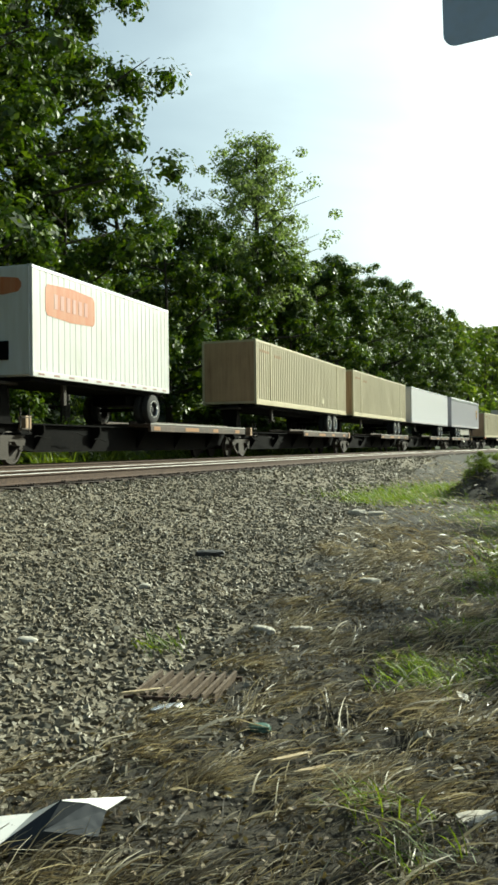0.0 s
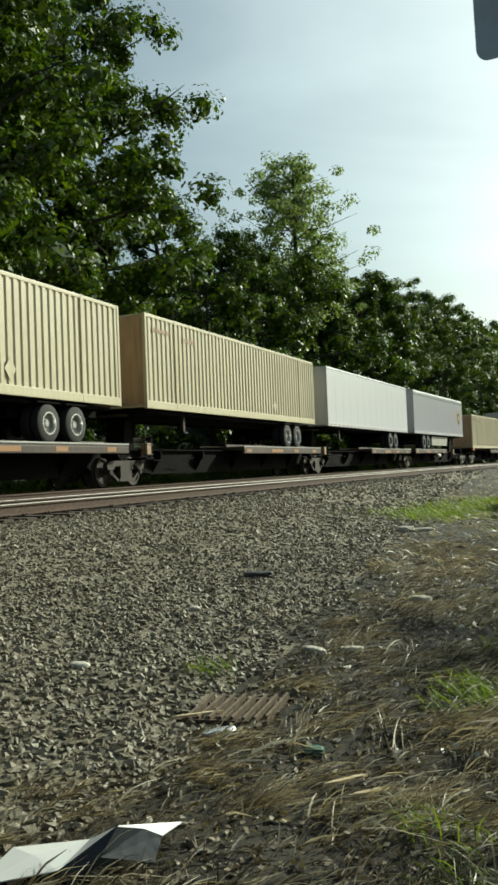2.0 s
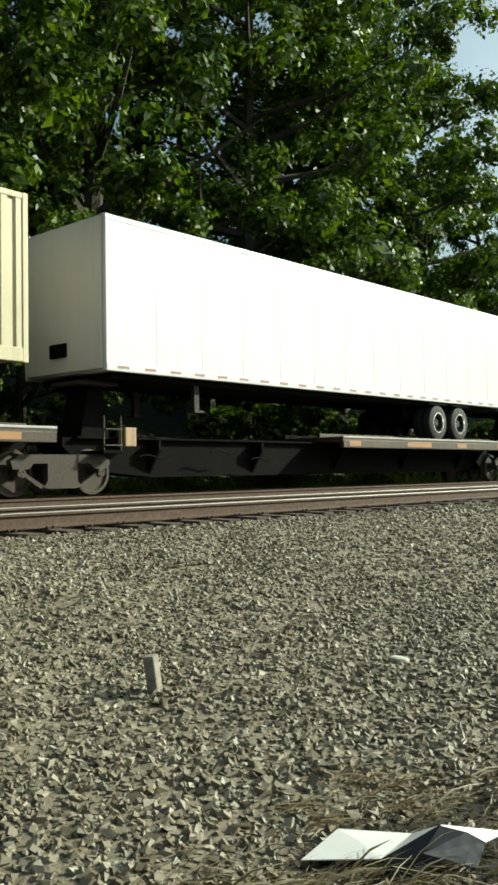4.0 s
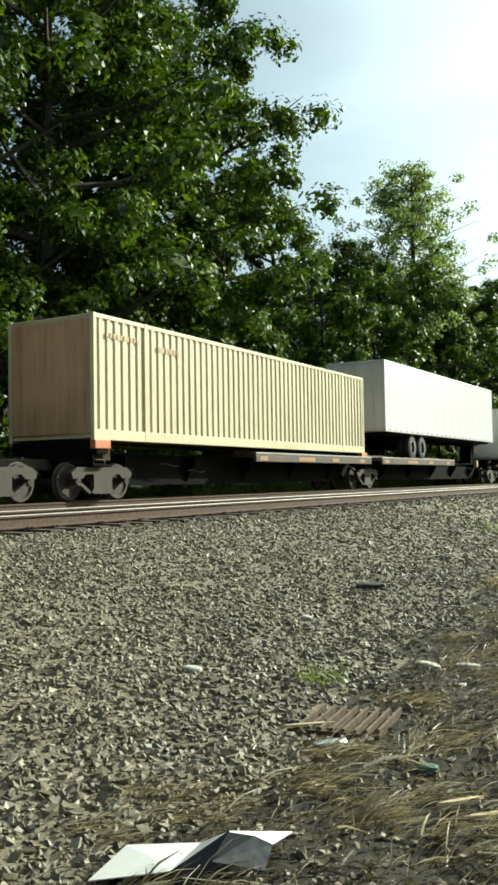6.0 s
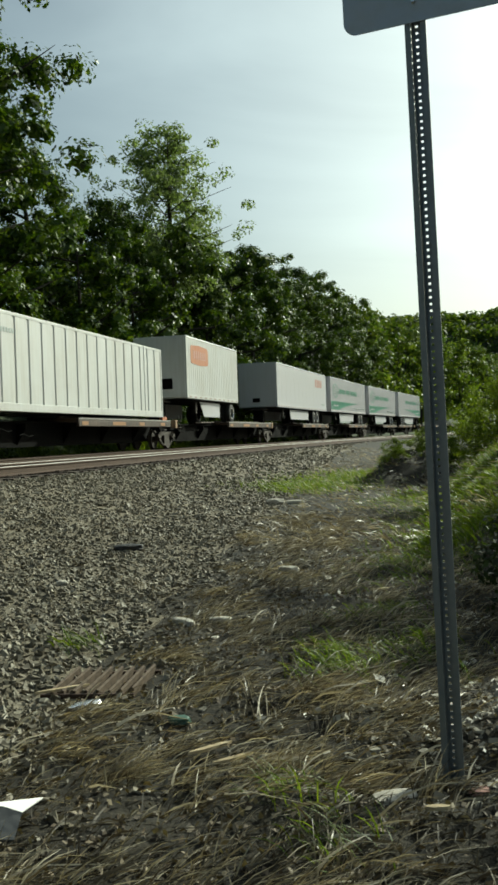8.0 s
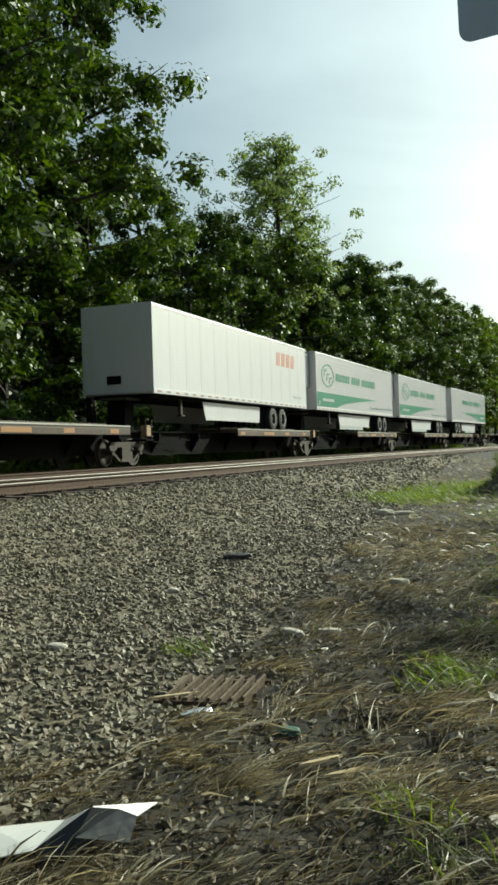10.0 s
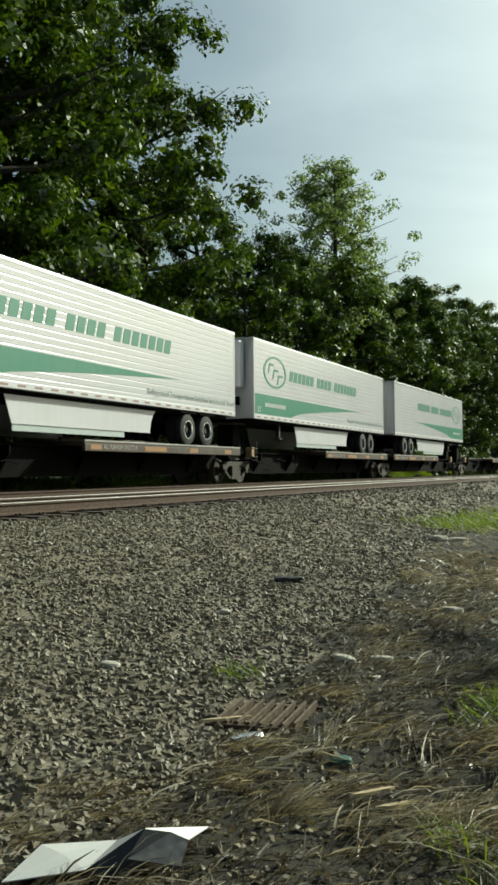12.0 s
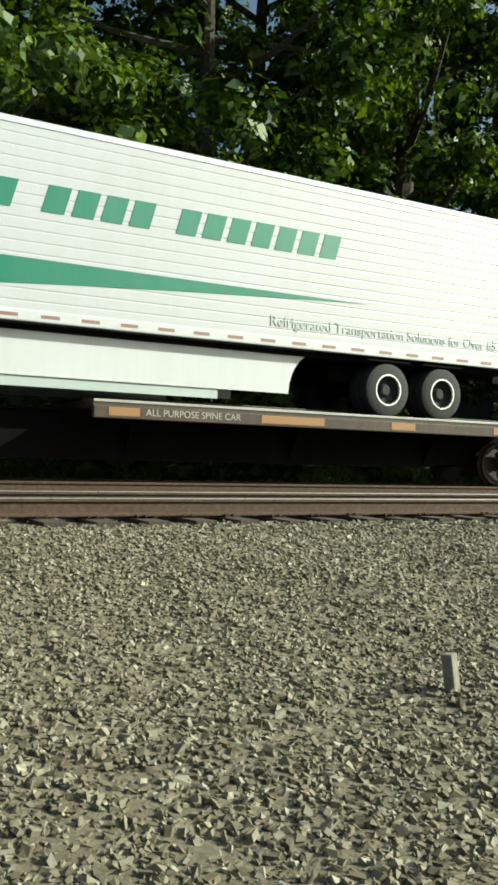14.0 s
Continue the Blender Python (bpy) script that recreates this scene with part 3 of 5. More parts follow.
def van_trailer(label, L, wheel, flip=False, skirt=None, mat=None, band=None, dashes=24, seams=1.22, skirt_mat=None):
    mat = mat or M_WHITE
    t = thing("box_trailer", label, "trailer", "trailers on the train")

    shell(t, L, mat, None)
    n = round(L / seams)
    panel = Mesh().bevelled(HW - 0.07, HW, 0.003, L / n - 0.003, HEM + 0.1, TOP - 0.08, 0.003).data("side_panel", mat)
    for i in range(n):
        for s in (0, 180):
            o = part("side_panel", panel, mat, t)
            o.matrix_basis = pose(0, L * (i + (1 if s else 0)) / n, 0, 0, 0, s)
    hem_and_top(t, L, M_WHITE, 0.17, band or 0.11, dashes=dashes)
    running_gear(t, L, (wheel, wheel + 1.24), 2.6, flip, skirt, skirt_mat)
    nose, tail = (L, 0.0) if flip else (0.0, L)
    out = -1 if not flip else 1
    end_doors(t, tail, -out, mat)
    part("nose_panel", Mesh().bevelled(-HW + 0.08, HW - 0.08, *sorted((nose, nose + out * 0.03)), HEM + 0.05, TOP - 0.05, 0.02), mat, t)
    part("connector_box", Mesh().bevelled(-0.35, 0.15, *sorted((nose + out * 0.02, nose + out * 0.09)), HEM + 0.35, HEM + 0.62, 0.015), M_BLACK, t)
    return t


def reefer_trailer(label, flip=False):
    L = 16.15
    t = thing("refrigerated_trailer", label, "trailer", "trailers on the train")
    f = (lambda y: L - y) if flip else (lambda y: y)
    shell(t, L, M_REEFER, lambda: fluted(0.02, L - 0.02, HEM + 0.12, TOP - 0.08, HW, 0.17, 0.006), side_soft=True)
    hem_and_top(t, L, M_WHITE, 0.17, 0.11, dashes=26)
    running_gear(t, L, (12.82, 14.1), 3.0, flip, (4.35, 11.35), arch=0.55)
    x = HW + 0.002
    flipped = (lambda poly: [(f(a), b) for a, b in poly][::-1 if flip else 1])
    z0, z1 = HEM + 0.19, 3.24
    curve = [(3.4 + 8.2 * k / 10, z0 + (3.2 - z0) * (k / 10) ** 0.62) for k in range(11)]
    part("green_swoosh", plate(flipped([(0.1, z0)] + curve + [(12.25, 3.225), (0.1, z1)]), x), M_GREEN, t, "tapering green stripe")
    ring = Mesh()
    n = 36
    cy, cz = f(1.93), 4.13
    for i in range(n):
        a, b = 2 * math.pi * i / n, 2 * math.pi * (i + 1) / n
        ring.prism([(cy + 1.07 * q * math.cos(g), cz + 0.60 * q * math.sin(g)) for q, g in ((0.87, a), (1, a), (1, b), (0.87, b))], 0, x, x + 0.006)
    emblem = part("emblem_ring", ring, M_GREEN, t, "oval green emblem outline")
    m = Mesh()
    for k in range(3):
        y, z = cy - 0.62 + 0.42 * k, cz + 0.10 - 0.19 * k
        for q in ((0.0, -0.16, 0.11, 0.36), (0.06, 0.14, 0.40, 0.085)):
            m.prism([(y + q[0] + 0.35 * q[1], z + q[1]), (y + q[0] + q[2] + 0.35 * q[1], z + q[1]), (y + q[0] + q[2] + 0.35 * (q[1] + q[3]), z + q[1] + q[3]), (y + q[0] + 0.35 * (q[1] + q[3]), z + q[1] + q[3])], 0, x, x + 0.006)
    part("emblem_strokes", m, M_GREEN, emblem)
    a, b = sorted((f(3.25), f(11.6)))
    w = (b - a) / 18.5
    for n, y in ((6, 0), (4, 6.75), (7, 11.5)):
        part("lettering", bars((n,), a + y * w, a + (y + n) * w, 3.93, 4.34, x, 0.28, 0.24), M_GREEN, t, "slanted green bars of lettering")
    a, b = sorted((f(0.95), f(2.9)))
    part("address_lettering", bars((12,), a, b, 2.80, 2.94, x + 0.007, 0.1, 0.3), M_WHITE, t, "white bars of lettering on the green")
    if not flip:
        o = part("length_mark", lettering("53'", 0.28, M_WHITE, "length_mark"), M_WHITE, t, "white painted 53' length mark")
        o.location = (x + 0.008, 0.3, 2.58)
        o = part("slogan", lettering("Refrigerated Transportation Solutions for Over 65 Years", 0.25, M_GREYLET, "slogan"), M_GREYLET, t, "thin grey painted slogan")
        o.location = (x + 0.006, 10.25, 2.66)
    nose, tail = (L, 0.0) if flip else (0.0, L)
    out = 1 if flip else -1
    end_doors(t, tail, -out, M_WHITE)
    u = part("cooling_unit", Mesh().bevelled(-0.95, 0.95, *sorted((nose, nose + out * 0.42)), HEM + 1.1, TOP - 0.15, 0.07), M_WHITE, t, "white refrigeration unit on the nose")
    for k in range(7):
        z = TOP - 0.55 - 0.09 * k
        part("grille_slat", Mesh().box(-0.7, 0.7, *sorted((nose + out * 0.41, nose + out * 0.435)), z, z + 0.05), M_BLACK, u)
    part("connector_box", Mesh().bevelled(0.35, 0.75, *sorted((nose + out * 0.01, nose + out * 0.09)), HEM + 0.5, HEM + 0.8, 0.015), M_BLACK, t)
    return t


def ribbed_box(t, L, mat, z0, z1, pitch, depth, posts=(), share=0.5, rail=0.24):
    """A ribbed steel container body between z0 and z1."""
    part("box_core", Mesh().box(-HW + 0.07, HW - 0.07, 0.05, L - 0.05, z0 + 0.05, z1 - 0.04), mat, t)
    part("roof", Mesh().bevelled(-HW + 0.02, HW - 0.02, 0.02, L - 0.02, z1 - 0.05, z1, 0.015), mat, t)
    for s in (1, -1):
        w = corrugated(0.08, L - 0.08, z0 + rail - 0.02, z1 - 0.06, HW - 0.006, pitch, depth, share)
        if s < 0:
            w.v = [(-x, y, z) for x, y, z in w.v]
            w.f = [f[::-1] for f in w.f]
        part("side_wall", w, mat, t)
        part("top_rail", Mesh().bevelled(*sorted((s * (HW - 0.09), s * (HW + 0.004))), 0.0, L, z1 - 0.1, z1 + 0.006, 0.015), mat, t)
        part("bottom_rail", Mesh().bevelled(*sorted((s * (HW - 0.1), s * (HW + 0.008))), 0.0, L, z0, z0 + rail, 0.012), mat, t)
        for y in posts:
            part("lifting_post", Mesh().bevelled(*sorted((s * (HW - 0.08), s * (HW + 0.014))), y - 0.08, y + 0.08, z0 + 0.002, z1 + 0.012, 0.01), mat, t)
        for y in (0.0, L - 0.1):
            part("corner_post", Mesh().bevelled(*sorted((s * (HW - 0.1), s * (HW + 0.012))), y - 0.004, y + 0.104, z0 - 0.01, z1 + 0.01, 0.012), mat, t)
    part("end_panel", Mesh().bevelled(-HW + 0.1, HW - 0.1, -0.01, 0.05, z0 + 0.15, z1 - 0.1, 0.012), M_TAN_END if mat is M_TAN else mat, t, "rust-stained front end" if mat is M_TAN else "")
    end_doors(t, L, 1, mat, z1, z0)


def stencils(t, L, z1, mat):
    """Rows of worn numbers high at both ends, as plain marks."""
    m = bars((10,), 0.45, 1.75, z1 - 0.52, z1 - 0.40, HW + 0.001, 0, 0.35)
    part("stencilled_number", m, mat, t, "worn stencilled number")
    m = bars((6,), 2.5, 3.5, z1 - 0.62, z1 - 0.48, HW + 0.001, 0, 0.35)
    part("stencilled_number", m, mat, t, "worn stencilled number")


def chassis_container(label):
    L = 16.0
    t = thing("container_on_chassis", label, "container", "trailers on the train")
    ribbed_box(t, L, M_TAN, HEM + 0.03, TOP, 0.292, 0.036, (2.03, L - 1.95))
    stencils(t, L, TOP, M_TAN_END)
    part("placard", plate(((10.62, 2.96), (10.84, 2.68), (11.06, 2.96), (10.84, 3.24)), HW + 0.002), M_TAN, t, "bare diamond placard holder")
    for s in (-0.45, 0.45):
        part("chassis_beam", Mesh().bevelled(s - 0.08, s + 0.08, 0.2, L - 0.1, HEM - 0.28, HEM + 0.02, 0.01), M_BLACK, t)
    running_gear(t, L, (12.45, 13.7), 3.0, False, pale=True)
    return t


def low_container(label, mat, pitch, depth, posts, share, L=16.1):
    t = thing("container", label, "container", "trailers on the train")
    ribbed_box(t, L, mat, 1.4, 4.3, pitch, depth, posts, share)
    stencils(t, L, 4.3, M_TAN_END if mat is M_TAN else M_GREYLET)
    return t


def plaque(y0, y1, z0, z1):
    """A bulging rounded plate outline."""
    return [(y0, z0 + 0.12), (y0 + 0.1, z0), ((y0 + y1) / 2, z0 - 0.06), (y1 - 0.1, z0), (y1, z0 + 0.12), (y1, z1 - 0.12), (y1 - 0.1, z1), ((y0 + y1) / 2, z1 + 0.06), (y0 + 0.1, z1), (y0, z1 - 0.12)]


def pup_trailer(label, skirt, badge=True):
    L = 8.45
    t = thing("pup_trailer", label, "trailer", "trailers on the train")
    shell(t, L, M_WHITE_OLD, lambda: corrugated(0.05, L - 0.05, HEM + 0.14, TOP - 0.06, HW, 0.3, 0.008, 0.86))
    hem_and_top(t, L, M_WHITE_OLD, 0.16, 0.1, dashes=11)
    road_wheels(t, 7.35)
    part("axle_frame", Mesh().bevelled(-0.62, 0.62, 6.5, 8.2, DECK + 0.6, HEM - 0.02, 0.02), M_BLACK, t)
    for sx in (-0.95, 0.95):
        part("landing_leg", Mesh().bevelled(sx - 0.06, sx + 0.06, 2.0, 2.14, DECK + 0.4, HEM, 0.01), M_TRUCK, t)
    if skirt:
        for s in (1, -1):
            part("side_skirt", Mesh().prism(((2.4, HEM), (3.1, 1.5), (5.7, 1.5), (5.7, HEM)), 0, *sorted((s * 1.04, s * 1.065))), M_WHITE, t, "flat white side skirt")
    part("underframe", Mesh().box(-1.1, 1.1, 0.2, L - 0.2, HEM - 0.1, HEM - 0.01), M_BLACK, t)
    b = part("badge", plate(plaque(0.62, 3.25, 4.0, 4.84), HW + 0.002), M_ORANGE, t, "faded orange maker's badge")
    part("badge_lettering", bars((6,), 0.98, 2.9, 4.22, 4.62, HW + 0.009, 0, 0.45), M_REDLET, b)
    if badge:
        m = Mesh().prism([(-x, z) for x, z in plaque(-1.0, 0.15, 4.55, 4.9)], 1, -0.05, -0.03)
        part("nose_badge", m, M_ORANGE, t, "small orange badge on the nose")
    part("nose_panel", Mesh().bevelled(-HW + 0.08, HW - 0.08, -0.03, 0.05, HEM + 0.05, TOP - 0.05, 0.02), M_WHITE_OLD, t)
    part("connector_box", Mesh().bevelled(0.0, 0.6, -0.09, -0.02, HEM + 0.45, HEM + 0.95, 0.015), M_BLACK, t)
    end_doors(t, L, 1, M_WHITE_OLD)
    return t


def wheelset_mesh():
    m = Mesh().lathe(((-1.0, 0.07), (1.0, 0.07)), (0, 0, 0), 10)
    for s in (-1, 1):
        prof = [(0.66, 0.1), (0.69, 0.36), (0.67, 0.445), (0.70, 0.45), (0.72, 0.42), (0.80, 0.415), (0.80, 0.36), (0.75, 0.33), (0.75, 0.14), (0.80, 0.1)]
        m.lathe([(s * a, r) for a, r in prof], (0, 0, 0), 28)
        m.lathe(((s * 0.95, 0.0), (s * 0.95, 0.085), (s * 1.08, 0.085), (s * 1.08, 0.0)), (0, 0, 0), 12)
        for k in range(3):
            a = 2 * math.pi * k / 3
            m.box(s * 1.085 - 0.012, s * 1.085 + 0.012, 0.05 * math.cos(a) - 0.012, 0.05 * math.cos(a) + 0.012, 0.05 * math.sin(a) - 0.012, 0.05 * math.sin(a) + 0.012)
    return m.data("wheelset", M_TRUCK, True)


WHEELSET = wheelset_mesh()
wheelsets = []


def truck_part(t, y):
    """A bogie: two cast side frames with springs, a bolster, and two wheelsets."""
    b = part("truck", Mesh().bevelled(-0.93, 0.93, y - 0.22, y + 0.22, 0.42, 0.66, 0.04), M_TRUCK, t, "dusty cast steel truck with coil springs")
    for s in (1, -1):
        m = Mesh()
        x0, x1 = sorted((s * 0.93, s * 1.07))
        m.prism([(y - 1.05, 0.52), (y - 1.1, 0.66), (y - 0.9, 0.78), (y + 0.9, 0.78), (y + 1.1, 0.66), (y + 1.05, 0.52), (y + 0.72, 0.52), (y + 0.62, 0.62), (y + 0.33, 0.62), (y + 0.33, 0.3), (y + 0.42, 0.2), (y + 0.3, 0.17), (y - 0.3, 0.17), (y - 0.42, 0.2), (y - 0.33, 0.3), (y - 0.33, 0.62), (y - 0.62, 0.62), (y - 0.72, 0.52)], 0, x0, x1)
        for d in (-1, 1):
            m.prism(sorted_loop([(y + d * 0.98, 0.5), (y + d * 0.86, 0.5), (y + d * 0.34, 0.19), (y + d * 0.46, 0.17)]), 0, x0 + 0.02, x1 - 0.02)
        part("side_frame", m, M_TRUCK, b)
    for s in (1, -1):
        for k in (-0.2, -0.07, 0.07, 0.2):
            part("spring", Mesh().lathe([(0.2 + 0.03 * i, 0.055 if i % 2 else 0.042) for i in range(8)], (s * 1.0, y + k, 0), 8, 2), M_BLACK, b)
    for d in (-0.88, 0.88):
        w = new("wheelset", WHEELSET)
        w.parent = b
        w.location = (0, y + d, 0.45)
        wheelsets.append((w, y + d))
    return b


def sorted_loop(pts):
    cy, cz = sum(p[0] for p in pts) / len(pts), sum(p[1] for p in pts) / len(pts)
    return sorted(pts, key=lambda p: math.atan2(p[1] - cz, p[0] - cy))


def spine_car(label, L, flip=False, carries="trailer", first=None, tank=False):
    """An articulated spine car unit L long between truck centres: a deep centre sill, a wheel platform, a hitch."""
    t = thing("spine_car", label, "rail car", "cars of the train")
    f = (lambda y: L - y) if flip else (lambda y: y)
    sill = Mesh()
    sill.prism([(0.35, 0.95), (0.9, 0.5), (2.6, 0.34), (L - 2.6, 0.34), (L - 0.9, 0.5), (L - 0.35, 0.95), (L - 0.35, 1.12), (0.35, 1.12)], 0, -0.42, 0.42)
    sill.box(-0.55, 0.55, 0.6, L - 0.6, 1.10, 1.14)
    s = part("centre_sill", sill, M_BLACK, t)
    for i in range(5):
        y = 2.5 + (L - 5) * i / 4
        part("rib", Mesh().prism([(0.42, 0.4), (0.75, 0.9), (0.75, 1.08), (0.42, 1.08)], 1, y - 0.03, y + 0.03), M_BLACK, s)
    y0, y1 = sorted((f(L - 0.35), f(L - 9.7)))
    if carries:
        d = part("wheel_platform", Mesh().bevelled(-1.38, 1.38, y0, y1, DECK - 0.10, DECK, 0.012), M_DECK, t, "scuffed steel wheel platform")
        for q in (1, -1):
            part("side_sill", Mesh().bevelled(*sorted((q * 1.28, q * 1.39)), y0 + 0.02, y1 - 0.02, DECK - 0.27, DECK - 0.08, 0.015), M_DECK, d)
            part("deck_lip", Mesh().bevelled(*sorted((q * 1.375, q * 1.395)), y0 + 0.01, y1 - 0.01, DECK - 0.03, DECK + 0.012, 0.006), M_RIM, d, "worn bright edge of the deck")
            for a, w in ((0.25, 0.5), (2.9, 1.25), (5.6, 0.55), (8.1, 0.5)):
                part("reflector", Mesh().box(*sorted((q * 1.388, q * 1.396)), y0 + a, y0 + a + w, DECK - 0.23, DECK - 0.10), M_REFLECT, d, "faded orange reflective patch")
            part("guide_rail", Mesh().bevelled(*sorted((q * 0.52, q * 0.6)), y0 + 0.1, y1 - 0.1, DECK - 0.002, DECK + 0.1, 0.01), M_DECK, d)
        if "refrigerated" in label:
            o = part("deck_lettering", lettering("ALL PURPOSE SPINE CAR", 0.15, M_RIM, "deck_lettering"), M_RIM, d, "worn pale stencilled words")
            o.location = (1.392, y0 + 0.85, DECK - 0.21)
        hy = f(1.2)
    if carries != "container":
        h = part("hitch", Mesh().prism([(hy - 0.35, 1.12), (hy + 0.35, 1.12), (hy + 0.16, HEM - 0.14), (hy - 0.16, HEM - 0.14)], 0, -0.32, 0.32), M_BLACK, t, "folding trailer hitch")
        part("hitch_plate", Mesh().bevelled(-0.5, 0.5, hy - 0.45, hy + 0.45, HEM - 0.18, HEM - 0.1, 0.02), M_TRUCK, h)
    for y in ((0.9, L - 0.9) if carries != "platform" else ()):
        if carries == "container":
            b = part("container_bolster", Mesh().bevelled(-1.3, 1.3, y - 0.2, y + 0.2, 1.08, 1.4, 0.02), M_BLACK, t)
            part("corner_casting", Mesh().bevelled(1.16, 1.32, y - 0.28, y + 0.28, 1.2, 1.41, 0.02), M_ORANGE, b, "faded orange corner bracket")
    ladder = part("grab_iron", Mesh(), M_TRUCK, t)
    g = Mesh()
    y = f(0.95)
    for z in (0.95, 1.25):
        g.tube([(1.15, y - 0.2, z), (1.2, y - 0.2, z), (1.2, y + 0.2, z), (1.15, y + 0.2, z)], [0.014] * 4, 5)
    g.tube([(1.15, y - 0.2, 0.85), (1.15, y - 0.2, 1.5)], [0.016] * 2, 5)
    g.tube([(1.15, y + 0.2, 0.85), (1.15, y + 0.2, 1.5)], [0.016] * 2, 5)
    ladder.data = g.data("grab_iron", M_TRUCK)
    part("step_board", Mesh().bevelled(0.42, 1.2, y - 0.25, y + 0.25, 0.8, 0.86, 0.01), M_BLACK, t)
    if tank:
        part("air_tank", Mesh().lathe(((-0.42, 0.0), (-0.40, 0.12), (-0.34, 0.155), (0.34, 0.155), (0.40, 0.12), (0.42, 0.0)), (0.72, f(L - 9.8), 0.82), 16, 1), M_RIM, t, "pale grey air tank", True)
    part("brake_box", Mesh().bevelled(0.5, 0.74, f(1.75) - 0.14, f(1.75) + 0.14, 0.95, 1.32, 0.02), M_TAN_END, t, "tan brake equipment box")
    for q in ((1.9, 0.75), (3.9, 0.86), (5.2, 0.7)):
        part("air_hose", Mesh().tube([(0.8, f(q[0]) + 0.12 * k, q[1] + 0.04 * math.sin(k * 0.9)) for k in range(8)], [0.018] * 8, 5), M_BLACK, t)
    if first is not None:
        truck_part(t, first)
        part("coupler", Mesh().bevelled(-0.16, 0.16, -1.9, 0.5, 0.72, 0.98, 0.04), M_TRUCK, t)
    truck_part(t, L)
    return t


moving = []      # (thing, metres along the line at 0 s)


def on_train(t, s):
    t.matrix_basis = arc(FAR, s)
    moving.append((t, s))
    return t


CAR = "black spine car with brown wheel platform under "
CARS = ((18.9, 36.5, "a white trailer", False, "trailer"), (36.5, 54.0, "a tan container", False, "trailer"), (54.0, 71.6, "a tan container", False, "trailer"),
        (71.6, 89.2, "a white trailer", False, "trailer"), (89.2, 106.3, "a grey trailer", True, "trailer"), (108.2, 125.9, "a low tan container", False, "container"),
        (125.9, 143.5, "a white trailer", True, "trailer"), (143.5, 161.4, "a low white container", False, "container"), (161.4, 179.2, "a short white trailer", False, "trailer"),
        (179.2, 196.8, "a white trailer", False, "trailer"), (196.8, 214.15, "a refrigerated trailer", False, "trailer"), (214.15, 231.7, "a refrigerated trailer", False, "trailer"),
        (231.7, 249.4, "a refrigerated trailer", True, "trailer"), (249.4, 267.0, "no load", False, "trailer"), (267.0, 284.6, "no load", False, "trailer"))
for i, (a, b, load, flip, kind) in enumerate(CARS):
    lab = ("black spine car with corner brackets under " if kind == "container" else CAR) + load
    on_train(spine_car(lab, b - a, flip, kind, {0: 0.0, 5: 1.2}.get(i), "grey" in load), a)

on_train(pup_trailer("short white ribbed trailer with an orange badge", False), 20.0)
on_train(chassis_container("tan ribbed steel container on a wheeled chassis"), 37.4)
on_train(chassis_container("tan ribbed steel container on a wheeled chassis"), 54.7)
on_train(van_trailer("plain white box trailer with scuffed lower edge", 16.15, 12.0), 72.3)
ups = on_train(van_trailer("silver-grey box trailer with white bands and brown shield", 16.0, 11.9, True, (4.9, 10.2), M_GREY, 0.36, 26, skirt_mat=M_SKIRT), 89.7)
shield = [(13.95, 4.28), (14.45, 4.42), (14.95, 4.28), (14.95, 3.75), (14.8, 3.45), (14.45, 3.24), (14.1, 3.45), (13.95, 3.75)]
e = part("shield_emblem", plate(shield[::-1], HW + 0.002), M_BROWN, ups, "brown shield emblem with gold")
part("shield_gold", plate([(14.03, 4.1), (14.03, 4.26), (14.45, 4.37), (14.87, 4.26), (14.87, 4.16), (14.45, 4.22)], HW + 0.009), M_GOLD, e)
part("shield_bars", bars((3,), 14.08, 14.82, 3.6, 3.98, HW + 0.009, 0, 0.42), M_GOLD, e)
on_train(low_container("low-riding tan ribbed steel container", M_TAN, 0.292, 0.036, (2.03, 14.2), 0.5, 16.2), 108.8)
on_train(van_trailer("plain white box trailer with smooth seamed sides", 16.0, 11.5, True), 126.9)
on_train(low_container("low-riding white container with widely spaced ribs", M_WHITE_OLD, 0.84, 0.03, (2.0, 14.1), 0.84), 144.2)
on_train(pup_trailer("short white ribbed trailer with orange badge and skirt", True, False), 163.2)
xt = on_train(van_trailer("white box trailer with faded red lettering and skirt", 15.9, 11.3, False, (4.2, 10.1)), 180.3)
part("maker_lettering", bars((4,), 11.6, 14.2, 4.12, 4.72, HW + 0.002, 0.15, 0.3), M_REDLET, xt, "faded red bars of lettering")
part("stencilled_number", bars((5,), 13.9, 15.1, 2.75, 2.87, HW + 0.002, 0, 0.3), M_GREYLET, xt, "worn stencilled number")
on_train(reefer_trailer("white refrigerated trailer with green swoosh and oval emblem"), 197.4)
on_train(reefer_trailer("white refrigerated trailer with green swoosh and oval emblem"), 214.8)
on_train(reefer_trailer("white refrigerated trailer loaded facing backwards with green swoosh", True), 232.5)


